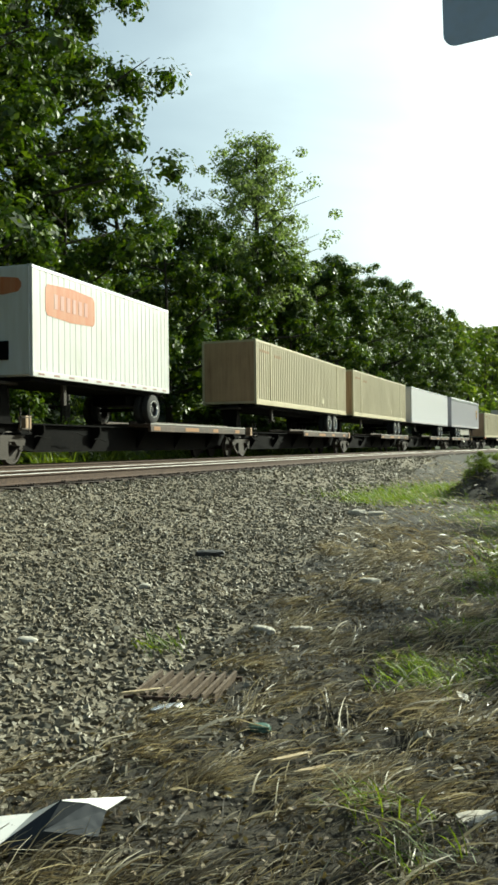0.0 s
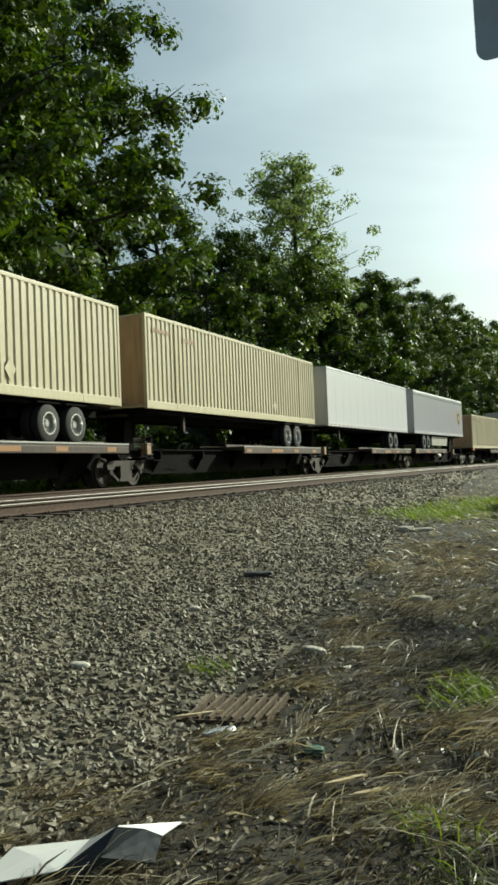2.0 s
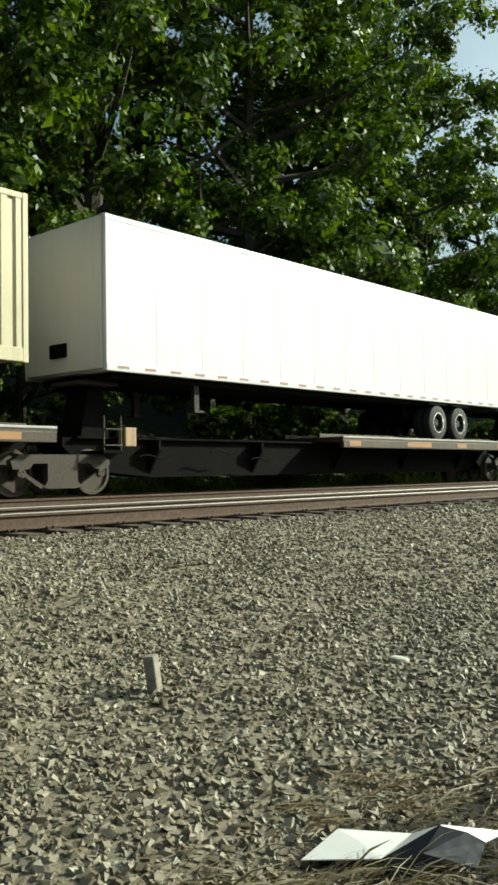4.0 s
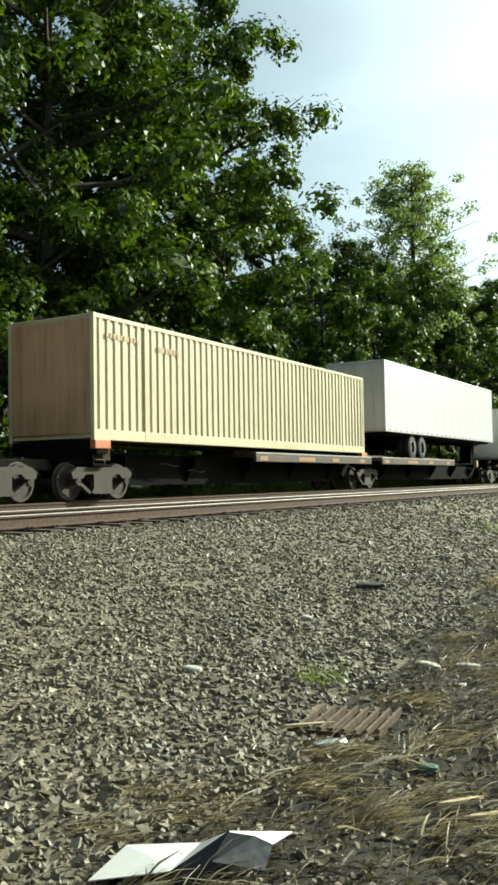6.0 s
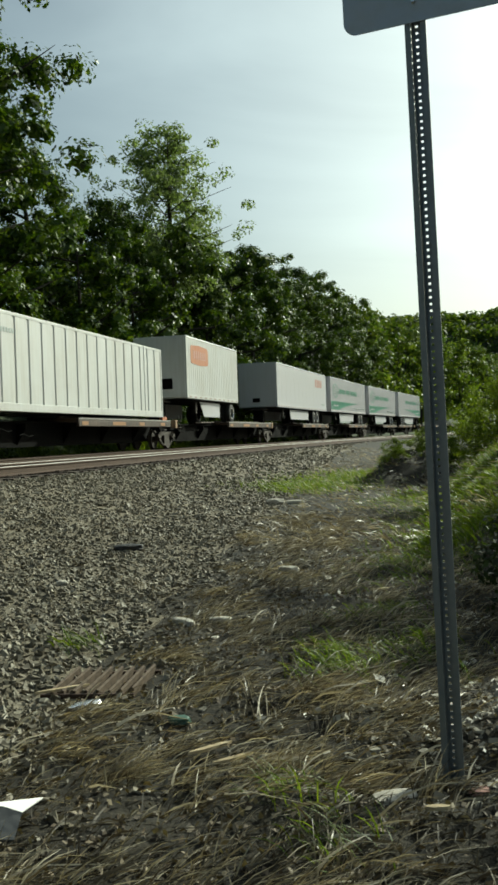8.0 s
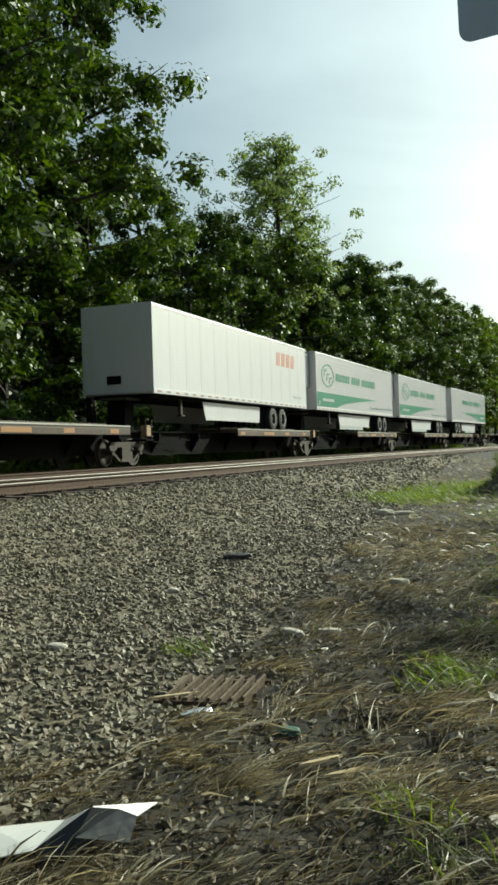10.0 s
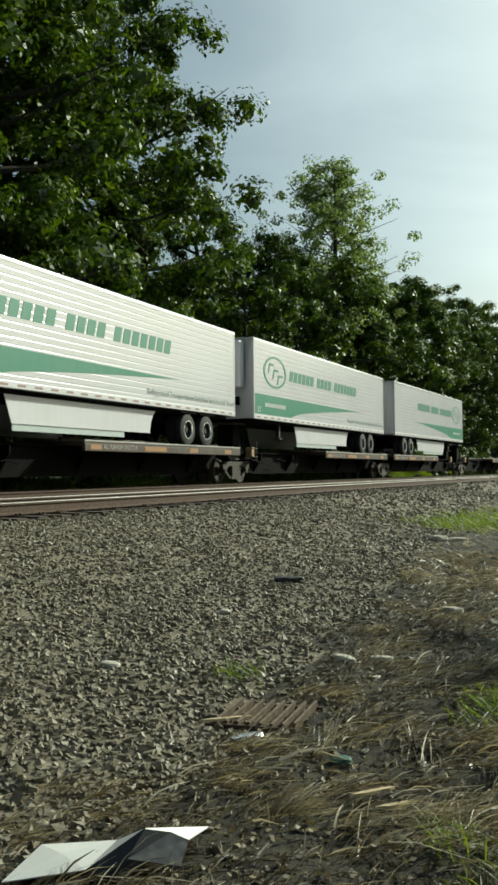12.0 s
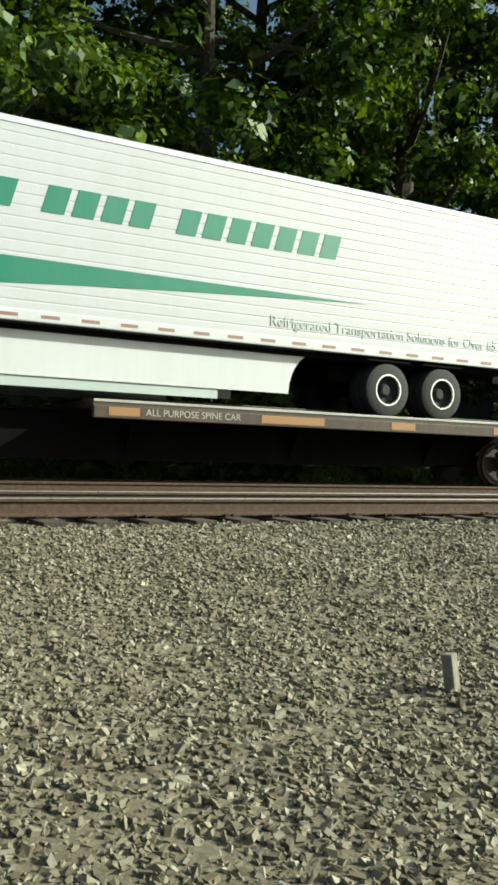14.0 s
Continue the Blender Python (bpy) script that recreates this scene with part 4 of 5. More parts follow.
# ---------------------------------------------------------------- trees and undergrowth
def leaves(centres, radii, per, size, rng, squash=0.7):
    """Leaf blades scattered through clumps: small bent rhombs, tips outward."""
    c = np.repeat(np.asarray(centres), per, 0)
    r = np.repeat(np.asarray(radii), per)
    n = len(c)
    d = rng.normal(size=(n, 3))
    d /= np.linalg.norm(d, axis=1)[:, None]
    p = c + d * (r * rng.random(n) ** 0.36)[:, None] * np.array([1, 1, squash])
    up = d * 0.9 + rng.normal(size=(n, 3)) * 0.42 + np.array([0, 0, 0.5])
    up /= np.linalg.norm(up, axis=1)[:, None]
    u = np.cross(up, rng.normal(size=(n, 3)))
    u /= np.linalg.norm(u, axis=1)[:, None]
    w = np.cross(up, u)
    s = (size * (0.6 + 0.8 * rng.random(n)))[:, None]
    quad = np.stack([p - u * s * 0.6, p + w * s * 0.34 + up * s * 0.06, p + u * s * 0.6 - up * s * 0.12, p - w * s * 0.34 + up * s * 0.06], 1)
    return quad.reshape(-1, 3)


def leaf_mesh(name, quads, mat):
    n = len(quads) // 4
    return quick(name, quads, np.arange(4 * n).reshape(n, 4), mat)


def tree(label, height, spread_m, low, clumps, per, size, seed, mat=None, airy=1.0, category="tree", name="tree", lift=0.12, top=0.35, limb=1.0, inner=0.3, heart=0):
    """A tapered trunk with limbs, each ending in sprays of leaf clumps; the base is at the origin."""
    rng = np.random.default_rng(seed)
    t = thing(name, label, category, "trees of the wooded bank")
    bend = rng.normal(size=2) * 0.035 * height
    k = 9
    line = [Vector((bend[0] * (i / k) ** 2, bend[1] * (i / k) ** 2, height * 0.93 * i / k - 0.4)) for i in range(k + 1)]
    rad = [max(0.03, 0.021 * height * (1 - 0.92 * i / k)) for i in range(k + 1)]
    rad[0] *= 1.4
    wood = Mesh().tube(line, rad, 8)
    cs, rs = [], []
    limbs = max(8, clumps // 5)
    for i in range(limbs):
        f = low + (0.97 - low) * (i + rng.random()) / limbs
        a = i * 2.4 + rng.normal() * 0.4
        root = line[0].lerp(line[-1], f) if f < 0.1 else line[min(k - 1, int(f * k))].lerp(line[min(k, int(f * k) + 1)], f * k - int(f * k))
        g = (f - low) / (1 - low)
        reach = spread_m * (top + 0.75 * math.sin(math.pi * min(1, 0.22 + 0.78 * g)) ** 0.8) * (0.7 + 0.5 * rng.random())
        rise = lift * height * (0.3 + 0.7 * rng.random())
        tip = root + Vector((math.cos(a) * reach, math.sin(a) * reach, rise))
        mid = root.lerp(tip, 0.5) + Vector((0, 0, -0.06 * reach))
        wood.tube([root, mid, tip], [limb * (0.009 * height * (1 - 0.7 * f) + 0.02), limb * (0.006 * height * (1 - 0.7 * f) + 0.015), 0.012], 5)
        for _ in range(max(1, clumps // limbs)):
            q = root.lerp(tip, inner + (1.05 - inner) * rng.random())
            off = rng.normal(size=3) * reach * 0.2
            cs.append((q.x + off[0], q.y + off[1], q.z + off[2] * 0.8))
            rs.append(spread_m * (0.13 + 0.14 * rng.random()) * airy)
    part("trunk", wood, M_BARK, t)
    foliage = leaves(cs, rs, per, size, rng)
    if heart:
        foliage = np.concatenate([foliage, leaves(cs, np.array(rs) * 0.62, heart, size * 2.6, rng)])
    part("crown", leaf_mesh("crown", foliage, mat or M_LEAF), mat or M_LEAF, t)
    return t


def plant_forest():
    rng = np.random.default_rng(11)
    kinds = [tree("tall leafy deciduous tree with dense dark green crown", 22, 4.9, 0.10, 175, 155, 0.19, 1, heart=17),
             tree("broad deciduous tree with drooping bright green boughs", 20, 5.2, 0.08, 170, 155, 0.195, 2, heart=17),
             tree("upright leafy tree with a ragged green crown", 23, 4.3, 0.12, 165, 155, 0.19, 3, heart=17),
             tree("leafy young tree at the foot of the bank", 11, 3.2, 0.05, 100, 150, 0.17, 4, heart=18)]
    # (kind, metres left of the origin, metres along, scale)
    spots = [(0, 22.3, 2.5, 1.05), (1, 22.0, 10.5, 1.05), (2, 22.5, 17.5, 1.05), (0, 22.0, 24.5, 1.0), (1, 22.5, 30.3, 1.02), (0, 22.9, 35.9, 1.0), (2, 23.3, 46.5, 0.72),
             (3, 20.0, 44.0, 1.15), (1, 22.5, 54.0, 0.77), (3, 20.0, 58.0, 1.2), (0, 22.8, 65.5, 0.7), (3, 20.4, 71.0, 1.25), (1, 22.5, 78.0, 0.79),
             (0, 23.0, 86.0, 0.77), (2, 22.0, 93.5, 0.74), (1, 22.4, 101.0, 0.9), (0, 23.0, 109.0, 0.85), (1, 22.0, 117.0, 0.93), (2, 22.4, 125.0, 0.82),
             (3, 20.2, 6.5, 0.85), (3, 20.0, 20.5, 0.9), (3, 20.2, 34.0, 1.0), (3, 20.2, 28.0, 0.8), (3, 20.1, 13.5, 0.75), (3, 20.0, 51.0, 0.95), (3, 20.2, 64.5, 0.95), (0, 22.5, -6.0, 1.0), (1, 22.5, -13.0, 1.0),
             (1, 27.0, 6.0, 1.0), (0, 27.5, 15.0, 1.0), (2, 28.0, 24.0, 0.95), (1, 27.0, 33.0, 0.98), (0, 28.5, 58.0, 0.55), (1, 29.0, 92.0, 0.72),
             (2, 26.5, 40.5, 0.85), (0, 28.0, 74.0, 0.6), (2, 27.0, -3.0, 1.0)]
    used = set()
    for k, c, s, g in spots:
        a = arc(c, s)
        x, y = a.translation.x, a.translation.y
        m = Matrix.LocRotScale((x, y, ground_z(x, y) - 0.1), Euler((0, 0, rng.random() * 6.28 + (1.3 if k == 0 and s > 30 else 0.0))), (g, g, g * (0.96 + 0.08 * rng.random())))
        if k in used:
            copy_thing(kinds[k], m)
        else:
            kinds[k].matrix_basis = m
            used.add(k)
    # the tall thin tree that stands free against the sky
    t = tree("tall slender tree with a thin pale airy crown", 23.4, 3.7, 0.40, 360, 60, 0.20, 18, M_LEAF_PALE, 0.95, lift=0.07, top=0.45, limb=0.4, inner=0.05)
    a = arc(21.5, 61.5)
    t.matrix_basis = pose(a.translation.x, a.translation.y, ground_z(a.translation.x, a.translation.y) - 0.1, 0, 0, 40)
    # shrubs at the foot of the trees
    sh = [tree("low leafy shrub at the trackside", 2.6, 1.5, 0.03, 26, 70, 0.20, 21, M_LEAF_BUSH, 1.5, "shrub", "shrub"),
          tree("spreading leafy shrub at the trackside", 3.4, 1.9, 0.03, 30, 80, 0.21, 22, M_LEAF, 1.5, "shrub", "shrub"),
          tree("dense fine-leaved shrub on the weedy bank", 2.4, 1.5, 0.03, 60, 130, 0.085, 23, M_LEAF_BUSH, 1.35, "shrub", "shrub")]
    sh.append(tree("dense leafy shrub on the weedy bank with shade in its colour", 2.4, 1.5, 0.03, 80, 150, 0.085, 24, M_LEAF_SHADE, 1.35, "shrub", "shrub"))
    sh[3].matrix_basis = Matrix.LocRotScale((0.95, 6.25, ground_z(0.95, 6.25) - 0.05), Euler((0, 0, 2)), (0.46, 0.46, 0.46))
    sh[2].matrix_basis = Matrix.LocRotScale((3.1, 10.6, ground_z(3.1, 10.6) - 0.05), Euler((0, 0, 1)), (1.1, 1.1, 1.1))
    used = set()
    for i in range(34):
        s = -8 + 3.6 * i + rng.normal() * 0.6
        c = 17.9 + 0.6 * rng.random()
        a, k, g = arc(c, s), int(rng.random() < 0.25), 0.7 + 0.5 * rng.random()
        m = Matrix.LocRotScale((a.translation.x, a.translation.y, ground_z(a.translation.x, a.translation.y)), Euler((0, 0, rng.random() * 6)), (g, g, g))
        if k in used:
            copy_thing(sh[k], m)
        else:
            sh[k].matrix_basis = m
            used.add(k)
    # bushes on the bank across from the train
    # kind 3: unseen bushes added to the right to throw shade on the verge
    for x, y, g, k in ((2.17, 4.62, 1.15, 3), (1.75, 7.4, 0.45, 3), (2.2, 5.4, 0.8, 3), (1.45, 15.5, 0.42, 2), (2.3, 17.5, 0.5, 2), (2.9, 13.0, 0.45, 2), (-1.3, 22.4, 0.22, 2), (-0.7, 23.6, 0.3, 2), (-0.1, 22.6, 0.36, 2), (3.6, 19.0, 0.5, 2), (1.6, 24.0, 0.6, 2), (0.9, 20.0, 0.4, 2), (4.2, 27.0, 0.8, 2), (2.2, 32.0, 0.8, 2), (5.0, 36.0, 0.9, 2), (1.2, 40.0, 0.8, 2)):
        # two of the unseen ones are stretched upright to lengthen their shadows
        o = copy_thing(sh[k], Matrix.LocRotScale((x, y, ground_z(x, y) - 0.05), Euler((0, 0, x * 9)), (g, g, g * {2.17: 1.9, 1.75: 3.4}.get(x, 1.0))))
        tagged(o, "unseen dark bush added to cast shade on the verge" if k == 3 else "sunlit leafy bush on the weedy bank", group="bushes on the bank")


def far_woods():
    rng = np.random.default_rng(5)
    cs, rs = [], []
    trunks = Mesh()
    for i in range(150):
        s = 128 + 230 * rng.random()
        c = 19.5 + 16 * rng.random()
        a = arc(c, s).translation
        z = ground_z(a.x, a.y)
        h = 15.5 + 5.0 * rng.random() - 0.1 * (c - 19.5)
        trunks.tube([(a.x, a.y, z - 0.3), (a.x + 0.3, a.y, z + h * 0.8)], [0.25, 0.08], 5)
        for k in range(20):
            g = 0.12 + 0.85 * rng.random()
            q = rng.normal(size=2) * 2.0 * math.sin(math.pi * min(1, 0.25 + 0.7 * g))
            cs.append((a.x + q[0], a.y + q[1], z + h * g))
            rs.append(1.2 + 0.8 * rng.random())
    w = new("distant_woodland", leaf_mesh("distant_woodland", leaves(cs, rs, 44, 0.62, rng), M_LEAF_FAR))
    tagged(w, "dense green woodland following the curve of the railway", "woodland", kind="stuff")
    tagged(part("trunks", trunks, M_BARK, w), kind="stuff")
    # the wooded ridge that closes the valley
    gx, gy = np.linspace(-260, 520, 120), np.linspace(330, 700, 50)
    vs = []
    for y in gy:
        for x in gx:
            k = smooth(340, 470, y) * (58 + 9 * noise.noise((x * 0.008, y * 0.01, 2)) + 3 * noise.noise((x * 0.05, y * 0.05, 1)))
            vs.append((x, y, -1 + k))
    vs = np.array(vs)
    i, j = np.meshgrid(np.arange(119), np.arange(49))
    a = (j * 120 + i).ravel()
    me = quick("wooded_ridge", vs, np.stack([a, a + 1, a + 121, a + 120], 1), M_FOREST)
    ridge = tagged(new("wooded_ridge", me), "distant wooded ridge closing the valley", "hill", kind="structure")
    front = vs[(vs[:, 0] > -70) & (vs[:, 0] < 150) & (vs[:, 1] < 500)]
    pick = front[rng.integers(0, len(front), 2600)] + rng.normal(size=(2600, 3)) * np.array([4, 4, 1.2])
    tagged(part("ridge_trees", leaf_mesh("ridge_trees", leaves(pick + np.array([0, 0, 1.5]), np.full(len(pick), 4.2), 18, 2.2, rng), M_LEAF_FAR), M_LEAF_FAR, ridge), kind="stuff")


def blades(name, label, spots, length, width, lean, mat, rng, category="grass", stand=1.3, fan=0.7):
    """Curved grass blades: ribbons of three pieces; lean is the mean way in which they lie."""
    n = len(spots)
    a = rng.normal(size=n) * fan + lean
    L = length * (0.45 + 0.9 * rng.random(n))
    tilt = np.clip(stand + 0.25 * rng.normal(size=n), 0.2, 1.55)
    rows = []
    d = np.stack([np.cos(a), np.sin(a), np.zeros(n)], 1)
    side = np.stack([-np.sin(a), np.cos(a), np.zeros(n)], 1) * (width * (0.6 + 0.8 * rng.random(n)))[:, None]
    side[:, 2] = rng.normal(size=n) * width * 0.8
    p = np.asarray(spots).copy()
    for k, w in enumerate((1.0, 0.85, 0.6, 0.12)):
        rows += [p - side * w, p + side * w]
        th = np.clip(tilt + 0.35 * k - 0.2, 0, 1.62)
        p = p + (d * np.sin(th)[:, None] + np.array([0, 0, 1]) * np.cos(th)[:, None]) * (L / 3)[:, None]
    v = np.stack(rows, 1)
    f = np.array([(0, 1, 3, 2), (2, 3, 5, 4), (4, 5, 7, 6)])
    me = quick(name, v.reshape(-1, 3), (f[None] + 8 * np.arange(n)[:, None, None]).reshape(-1, 4), mat)
    return tagged(new(name, me), label, category, kind="stuff")


M_LITTER = island("dry_leaf_litter", ((0.08, 0.055, 0.03), (0.2, 0.15, 0.09), (0.36, 0.3, 0.2), (0.12, 0.085, 0.05)), 0.7, 0.15, 60)
M_STALK = island("bleached_straw", ((0.30, 0.25, 0.15), (0.45, 0.39, 0.26), (0.62, 0.56, 0.42)), 0.5, 0.3, 60, 0.5, (1.0, 0.94, 0.78))


def grow_grass():
    rng = np.random.default_rng(9)

    def bare(x, y):
        if -2.05 < x < -1.42 and 3.9 < y < 4.6:      # the grate lies open
            return True
        return across(x, y) > gravel_edge(y) - 0.05 + 0.22 * rng.normal()

    # thatch pressed flat on the dirt
    flat = []
    while len(flat) < 26000:
        x, y = -3.2 + 6.0 * rng.random(), 1.3 + 13 * rng.random() ** 1.8
        if not bare(x, y) and noise.noise((x * 1.4, y * 1.1, 7)) + 0.2 * rng.normal() > -0.12:
            flat.append((x, y, ground_z(x, y) + 0.004))
    blades("thatch", "grey-brown matted thatch pressed on the dirt", flat, 0.12, 0.0024, 0.6, M_THATCH, rng, stand=1.4, fan=0.8)
    # tussocks, each combed its own way
    dry, turn = [], []
    while len(dry) < 40000:
        x, y = -3.0 + 5.4 * rng.random(), 1.3 + 12 * rng.random() ** 1.7
        if bare(x, y) or noise.noise((x * 1.5 + 5, y * 1.3, 12)) + 0.22 * rng.normal() < -0.02 + 0.22 * smooth(4.2, 6.0, y):
            continue
        way, r, n = 0.62 + 0.45 * rng.normal(), 0.035 + 0.07 * rng.random(), int(18 + 50 * rng.random())
        for _ in range(n):
            a, b = rng.normal() * r * 1.6, rng.normal() * r * 0.6
            q = x + a * math.cos(way) - b * math.sin(way), y + a * math.sin(way) + b * math.cos(way)
            dry.append((*q, ground_z(*q) - 0.004))
            turn.append(way + 0.22 * rng.normal())
    blades("dry_grass", "tussocks of dry straw-coloured grass combed over the dirt", dry, 0.17, 0.002, np.array(turn), M_STRAW, rng, stand=1.22, fan=0.15)
    stalks = [(x, y, z + 0.025) for x, y, z in dry[::26]]
    blades("straw_stalks", "long pale straw stalks lying on the matted grass", stalks, 0.24, 0.0036, 0.62, M_STALK, rng, stand=1.42, fan=0.4)
    rough = []
    for _ in range(5000):
        x, y = rng.uniform(-2.2, 7.0), 1.6 - 9 * rng.random() ** 1.5
        rough.append((x, y, ground_z(x, y) - 0.005))
    for _ in range(6000):
        x, y = 2.4 + 5 * rng.random(), 1 + 14 * rng.random()
        rough.append((x, y, ground_z(x, y) - 0.005))
    blades("verge_grass", "thin dry grass over the dirt of the verge", rough, 0.19, 0.003, 0.6, M_STRAW, rng, stand=1.15, fan=0.6)
    # a green strip beyond the far track
    strip = []
    for _ in range(9000):
        p = arc(17.0 + 1.2 * rng.random(), -6 + 75 * rng.random()).translation
        strip.append((p.x, p.y, ground_z(p.x, p.y) - 0.01))
    blades("ditch_grass", "rank green weeds in the ditch beyond the train", strip, 1.05, 0.015, 0.0, M_GRASS, rng, stand=0.4, fan=3.0)
    far = []
    while len(far) < 9000:
        y = 10 + 40 * rng.random() ** 1.5
        x = -5.5 + 10 * rng.random()
        if across(x, y) > gravel_edge(y) - 0.1:
            continue
        far.append((x, y, ground_z(x, y)))
    blades("bank_grass", "thin dry grass on the bank", far, 0.26, 0.005, 3.75, M_STRAW, rng)
    green = []
    for cx, cy, r, n in ((-0.60, 5.0, 0.22, 520), (-0.15, 5.3, 0.25, 260), (-0.45, 6.3, 0.3, 300), (-0.36, 2.8, 0.14, 90), (-0.55, 3.1, 0.12, 80), (-2.9, 20.5, 1.3, 1800), (-2.4, 24.5, 1.3, 1500), (-0.2, 8.5, 0.6, 900),
                         (0.3, 10.5, 0.9, 1500), (0.2, 13.5, 1.0, 1600), (-0.9, 16, 0.8, 700), (1.2, 12.0, 1.0, 1500), (-2.2, 5.0, 0.12, 120), (0.6, 17.0, 1.4, 1600), (0.9, 22.0, 1.6, 1500), (2.2, 15.0, 1.6, 1500)):
        for _ in range(n):
            x, y = cx + rng.normal() * r * 0.6, cy + rng.normal() * r
            green.append((x, y, ground_z(x, y) - 0.005))
    far_green = []
    for cx, cy, r, n in ((-3.3, 19.5, 1.0, 1300), (-2.9, 22.5, 1.2, 1300), (-2.4, 26, 1.2, 1000), (0.15, 10.0, 0.7, 1300), (0.5, 12.5, 0.9, 1600), (0.9, 15.5, 1.2, 1600), (0.2, 17.5, 1.2, 1000), (1.6, 20.0, 1.6, 1500), (1.8, 11.0, 0.8, 1200)):
        for _ in range(n):
            x, y = cx + rng.normal() * r * 0.55, cy + rng.normal() * r
            far_green.append((x, y, ground_z(x, y) - 0.005))
    blades("rank_grass", "rank green grass growing along the ballast edge and bank", far_green, 0.15, 0.007, 3.5, M_GRASS, rng, stand=0.75)
    litter = np.array([(x, y, ground_z(x, y) + 0.012) for x, y in zip(rng.uniform(-1.9, 1.6, 15000), 1.5 + 9 * rng.random(15000) ** 1.7)])
    tagged(new("leaf_litter", leaf_mesh("leaf_litter", leaves(litter, np.full(len(litter), 0.012), 1, 0.024, rng), M_LITTER)), "curled dry leaves and bark littering the dirt", "leaf litter", kind="stuff")
    blades("green_grass", "tufts of fresh green grass among the straw", green, 0.12, 0.0026, 3.5, M_GRASS, rng, stand=0.75)
    pts, size = [], []
    for _ in range(10000):
        y = 1.4 + 12 * rng.random() ** 1.6
        x = -2.6 + 5.0 * rng.random()
        k = 0.010 + 0.024 * rng.random() ** 2.5
        pts.append((x, y, ground_z(x, y) + k * 0.15))
        size.append(k)
    for _ in range(500):
        x, y = -0.9 + rng.normal() * 0.6, 23.2 + rng.normal() * 1.6
        k = 0.04 + 0.12 * rng.random() ** 2
        pts.append((x, y, ground_z(x, y) + k * 0.1))
        size.append(k)
    tagged(new("stone_chips", stones("stone_chips", np.array(pts), np.array(size), M_CHIP, rng, 0.5)), "small stones and chips littering the dirt", "gravel", kind="stuff")


def pale_chips():
    """Bleached chips of bark and stone round the foot of the sign."""
    rng = np.random.default_rng(31)
    pts, size = [], []
    for _ in range(1500):
        x, y = (rng.normal(0.25, 0.35), rng.normal(4.0, 0.5)) if rng.random() < 0.45 else (rng.uniform(-2.2, 0.6), rng.uniform(3.0, 9.5))
        k = 0.02 + 0.04 * rng.random() ** 2
        pts.append((x, y, ground_z(x, y) + k * 0.2))
        size.append(k)
    tagged(new("bark_chips", stones("bark_chips", np.array(pts), np.array(size), M_PALECHIP, rng, 0.25)), "bleached chips of bark and stone on bare dirt", "gravel", kind="stuff")


pale_chips()
plant_forest()
far_woods()
grow_grass()


# ---------------------------------------------------------------- the sign and the litter by the track
def road_sign():
    t = thing("road_sign", "grey metal back of a road sign on a perforated post", "sign")
    z0 = ground_z(0, 3.37)
    h = 3.2
    outline = [(-0.04, 0.0), (-0.018, 0.0), (-0.014, 0.032), (0.014, 0.032), (0.018, 0.0), (0.04, 0.0), (0.04, 0.004), (0.021, 0.004), (0.017, 0.036), (-0.017, 0.036), (-0.021, 0.004), (-0.04, 0.004)]
    m = Mesh()
    # two flanges and a web with a row of punched holes
    for a in (outline[:3] + outline[9:],):
        m.prism(a, 2, -0.45, h)
    m.prism([(-x, y) for x, y in (outline[:3] + outline[9:])][::-1], 2, -0.45, h)
    n = int((h + 0.45) / 0.0254)
    for i in range(n):
        z = -0.45 + 0.0254 * i
        r = 0.0048
        for x0, x1 in ((-0.0145, -r), (r, 0.0145)):
            m.box(x0, x1, 0.032, 0.036, z, z + 0.0254)
        m.box(-r, r, 0.032, 0.036, z + 0.0127 + r, z + 0.0254)
        m.box(-r, r, 0.032, 0.036, z, z + 0.0127 - r)
    part("post", m, M_POST, t, "galvanised U-channel post punched with holes")
    w, hh, r = 0.61, 0.76, 0.05
    pts = []
    for cx, cz, a0 in ((w / 2 - r, r, -90), (w / 2 - r, hh - r, 0), (-w / 2 + r, hh - r, 90), (-w / 2 + r, r, 180)):
        pts += [(cx + r * math.cos(radians(a0 + 15 * k)), cz + r * math.sin(radians(a0 + 15 * k))) for k in range(7)]
    part("sign_plate", Mesh().prism([(x + 0.035, z + 2.84) for x, z in pts], 1, -0.006, -0.002), M_SIGN, t, "bare aluminium back with rounded corners")
    for z in (2.92, 3.12):
        part("bolt", Mesh().lathe(((-0.02, 0.0), (-0.02, 0.011), (0.045, 0.011), (0.045, 0.0)), (0, 0, z), 8, 1), M_ALU, t)
    t.matrix_basis = pose(0.0, 3.37, z0, 0, -1.0, -9.0)


road_sign()


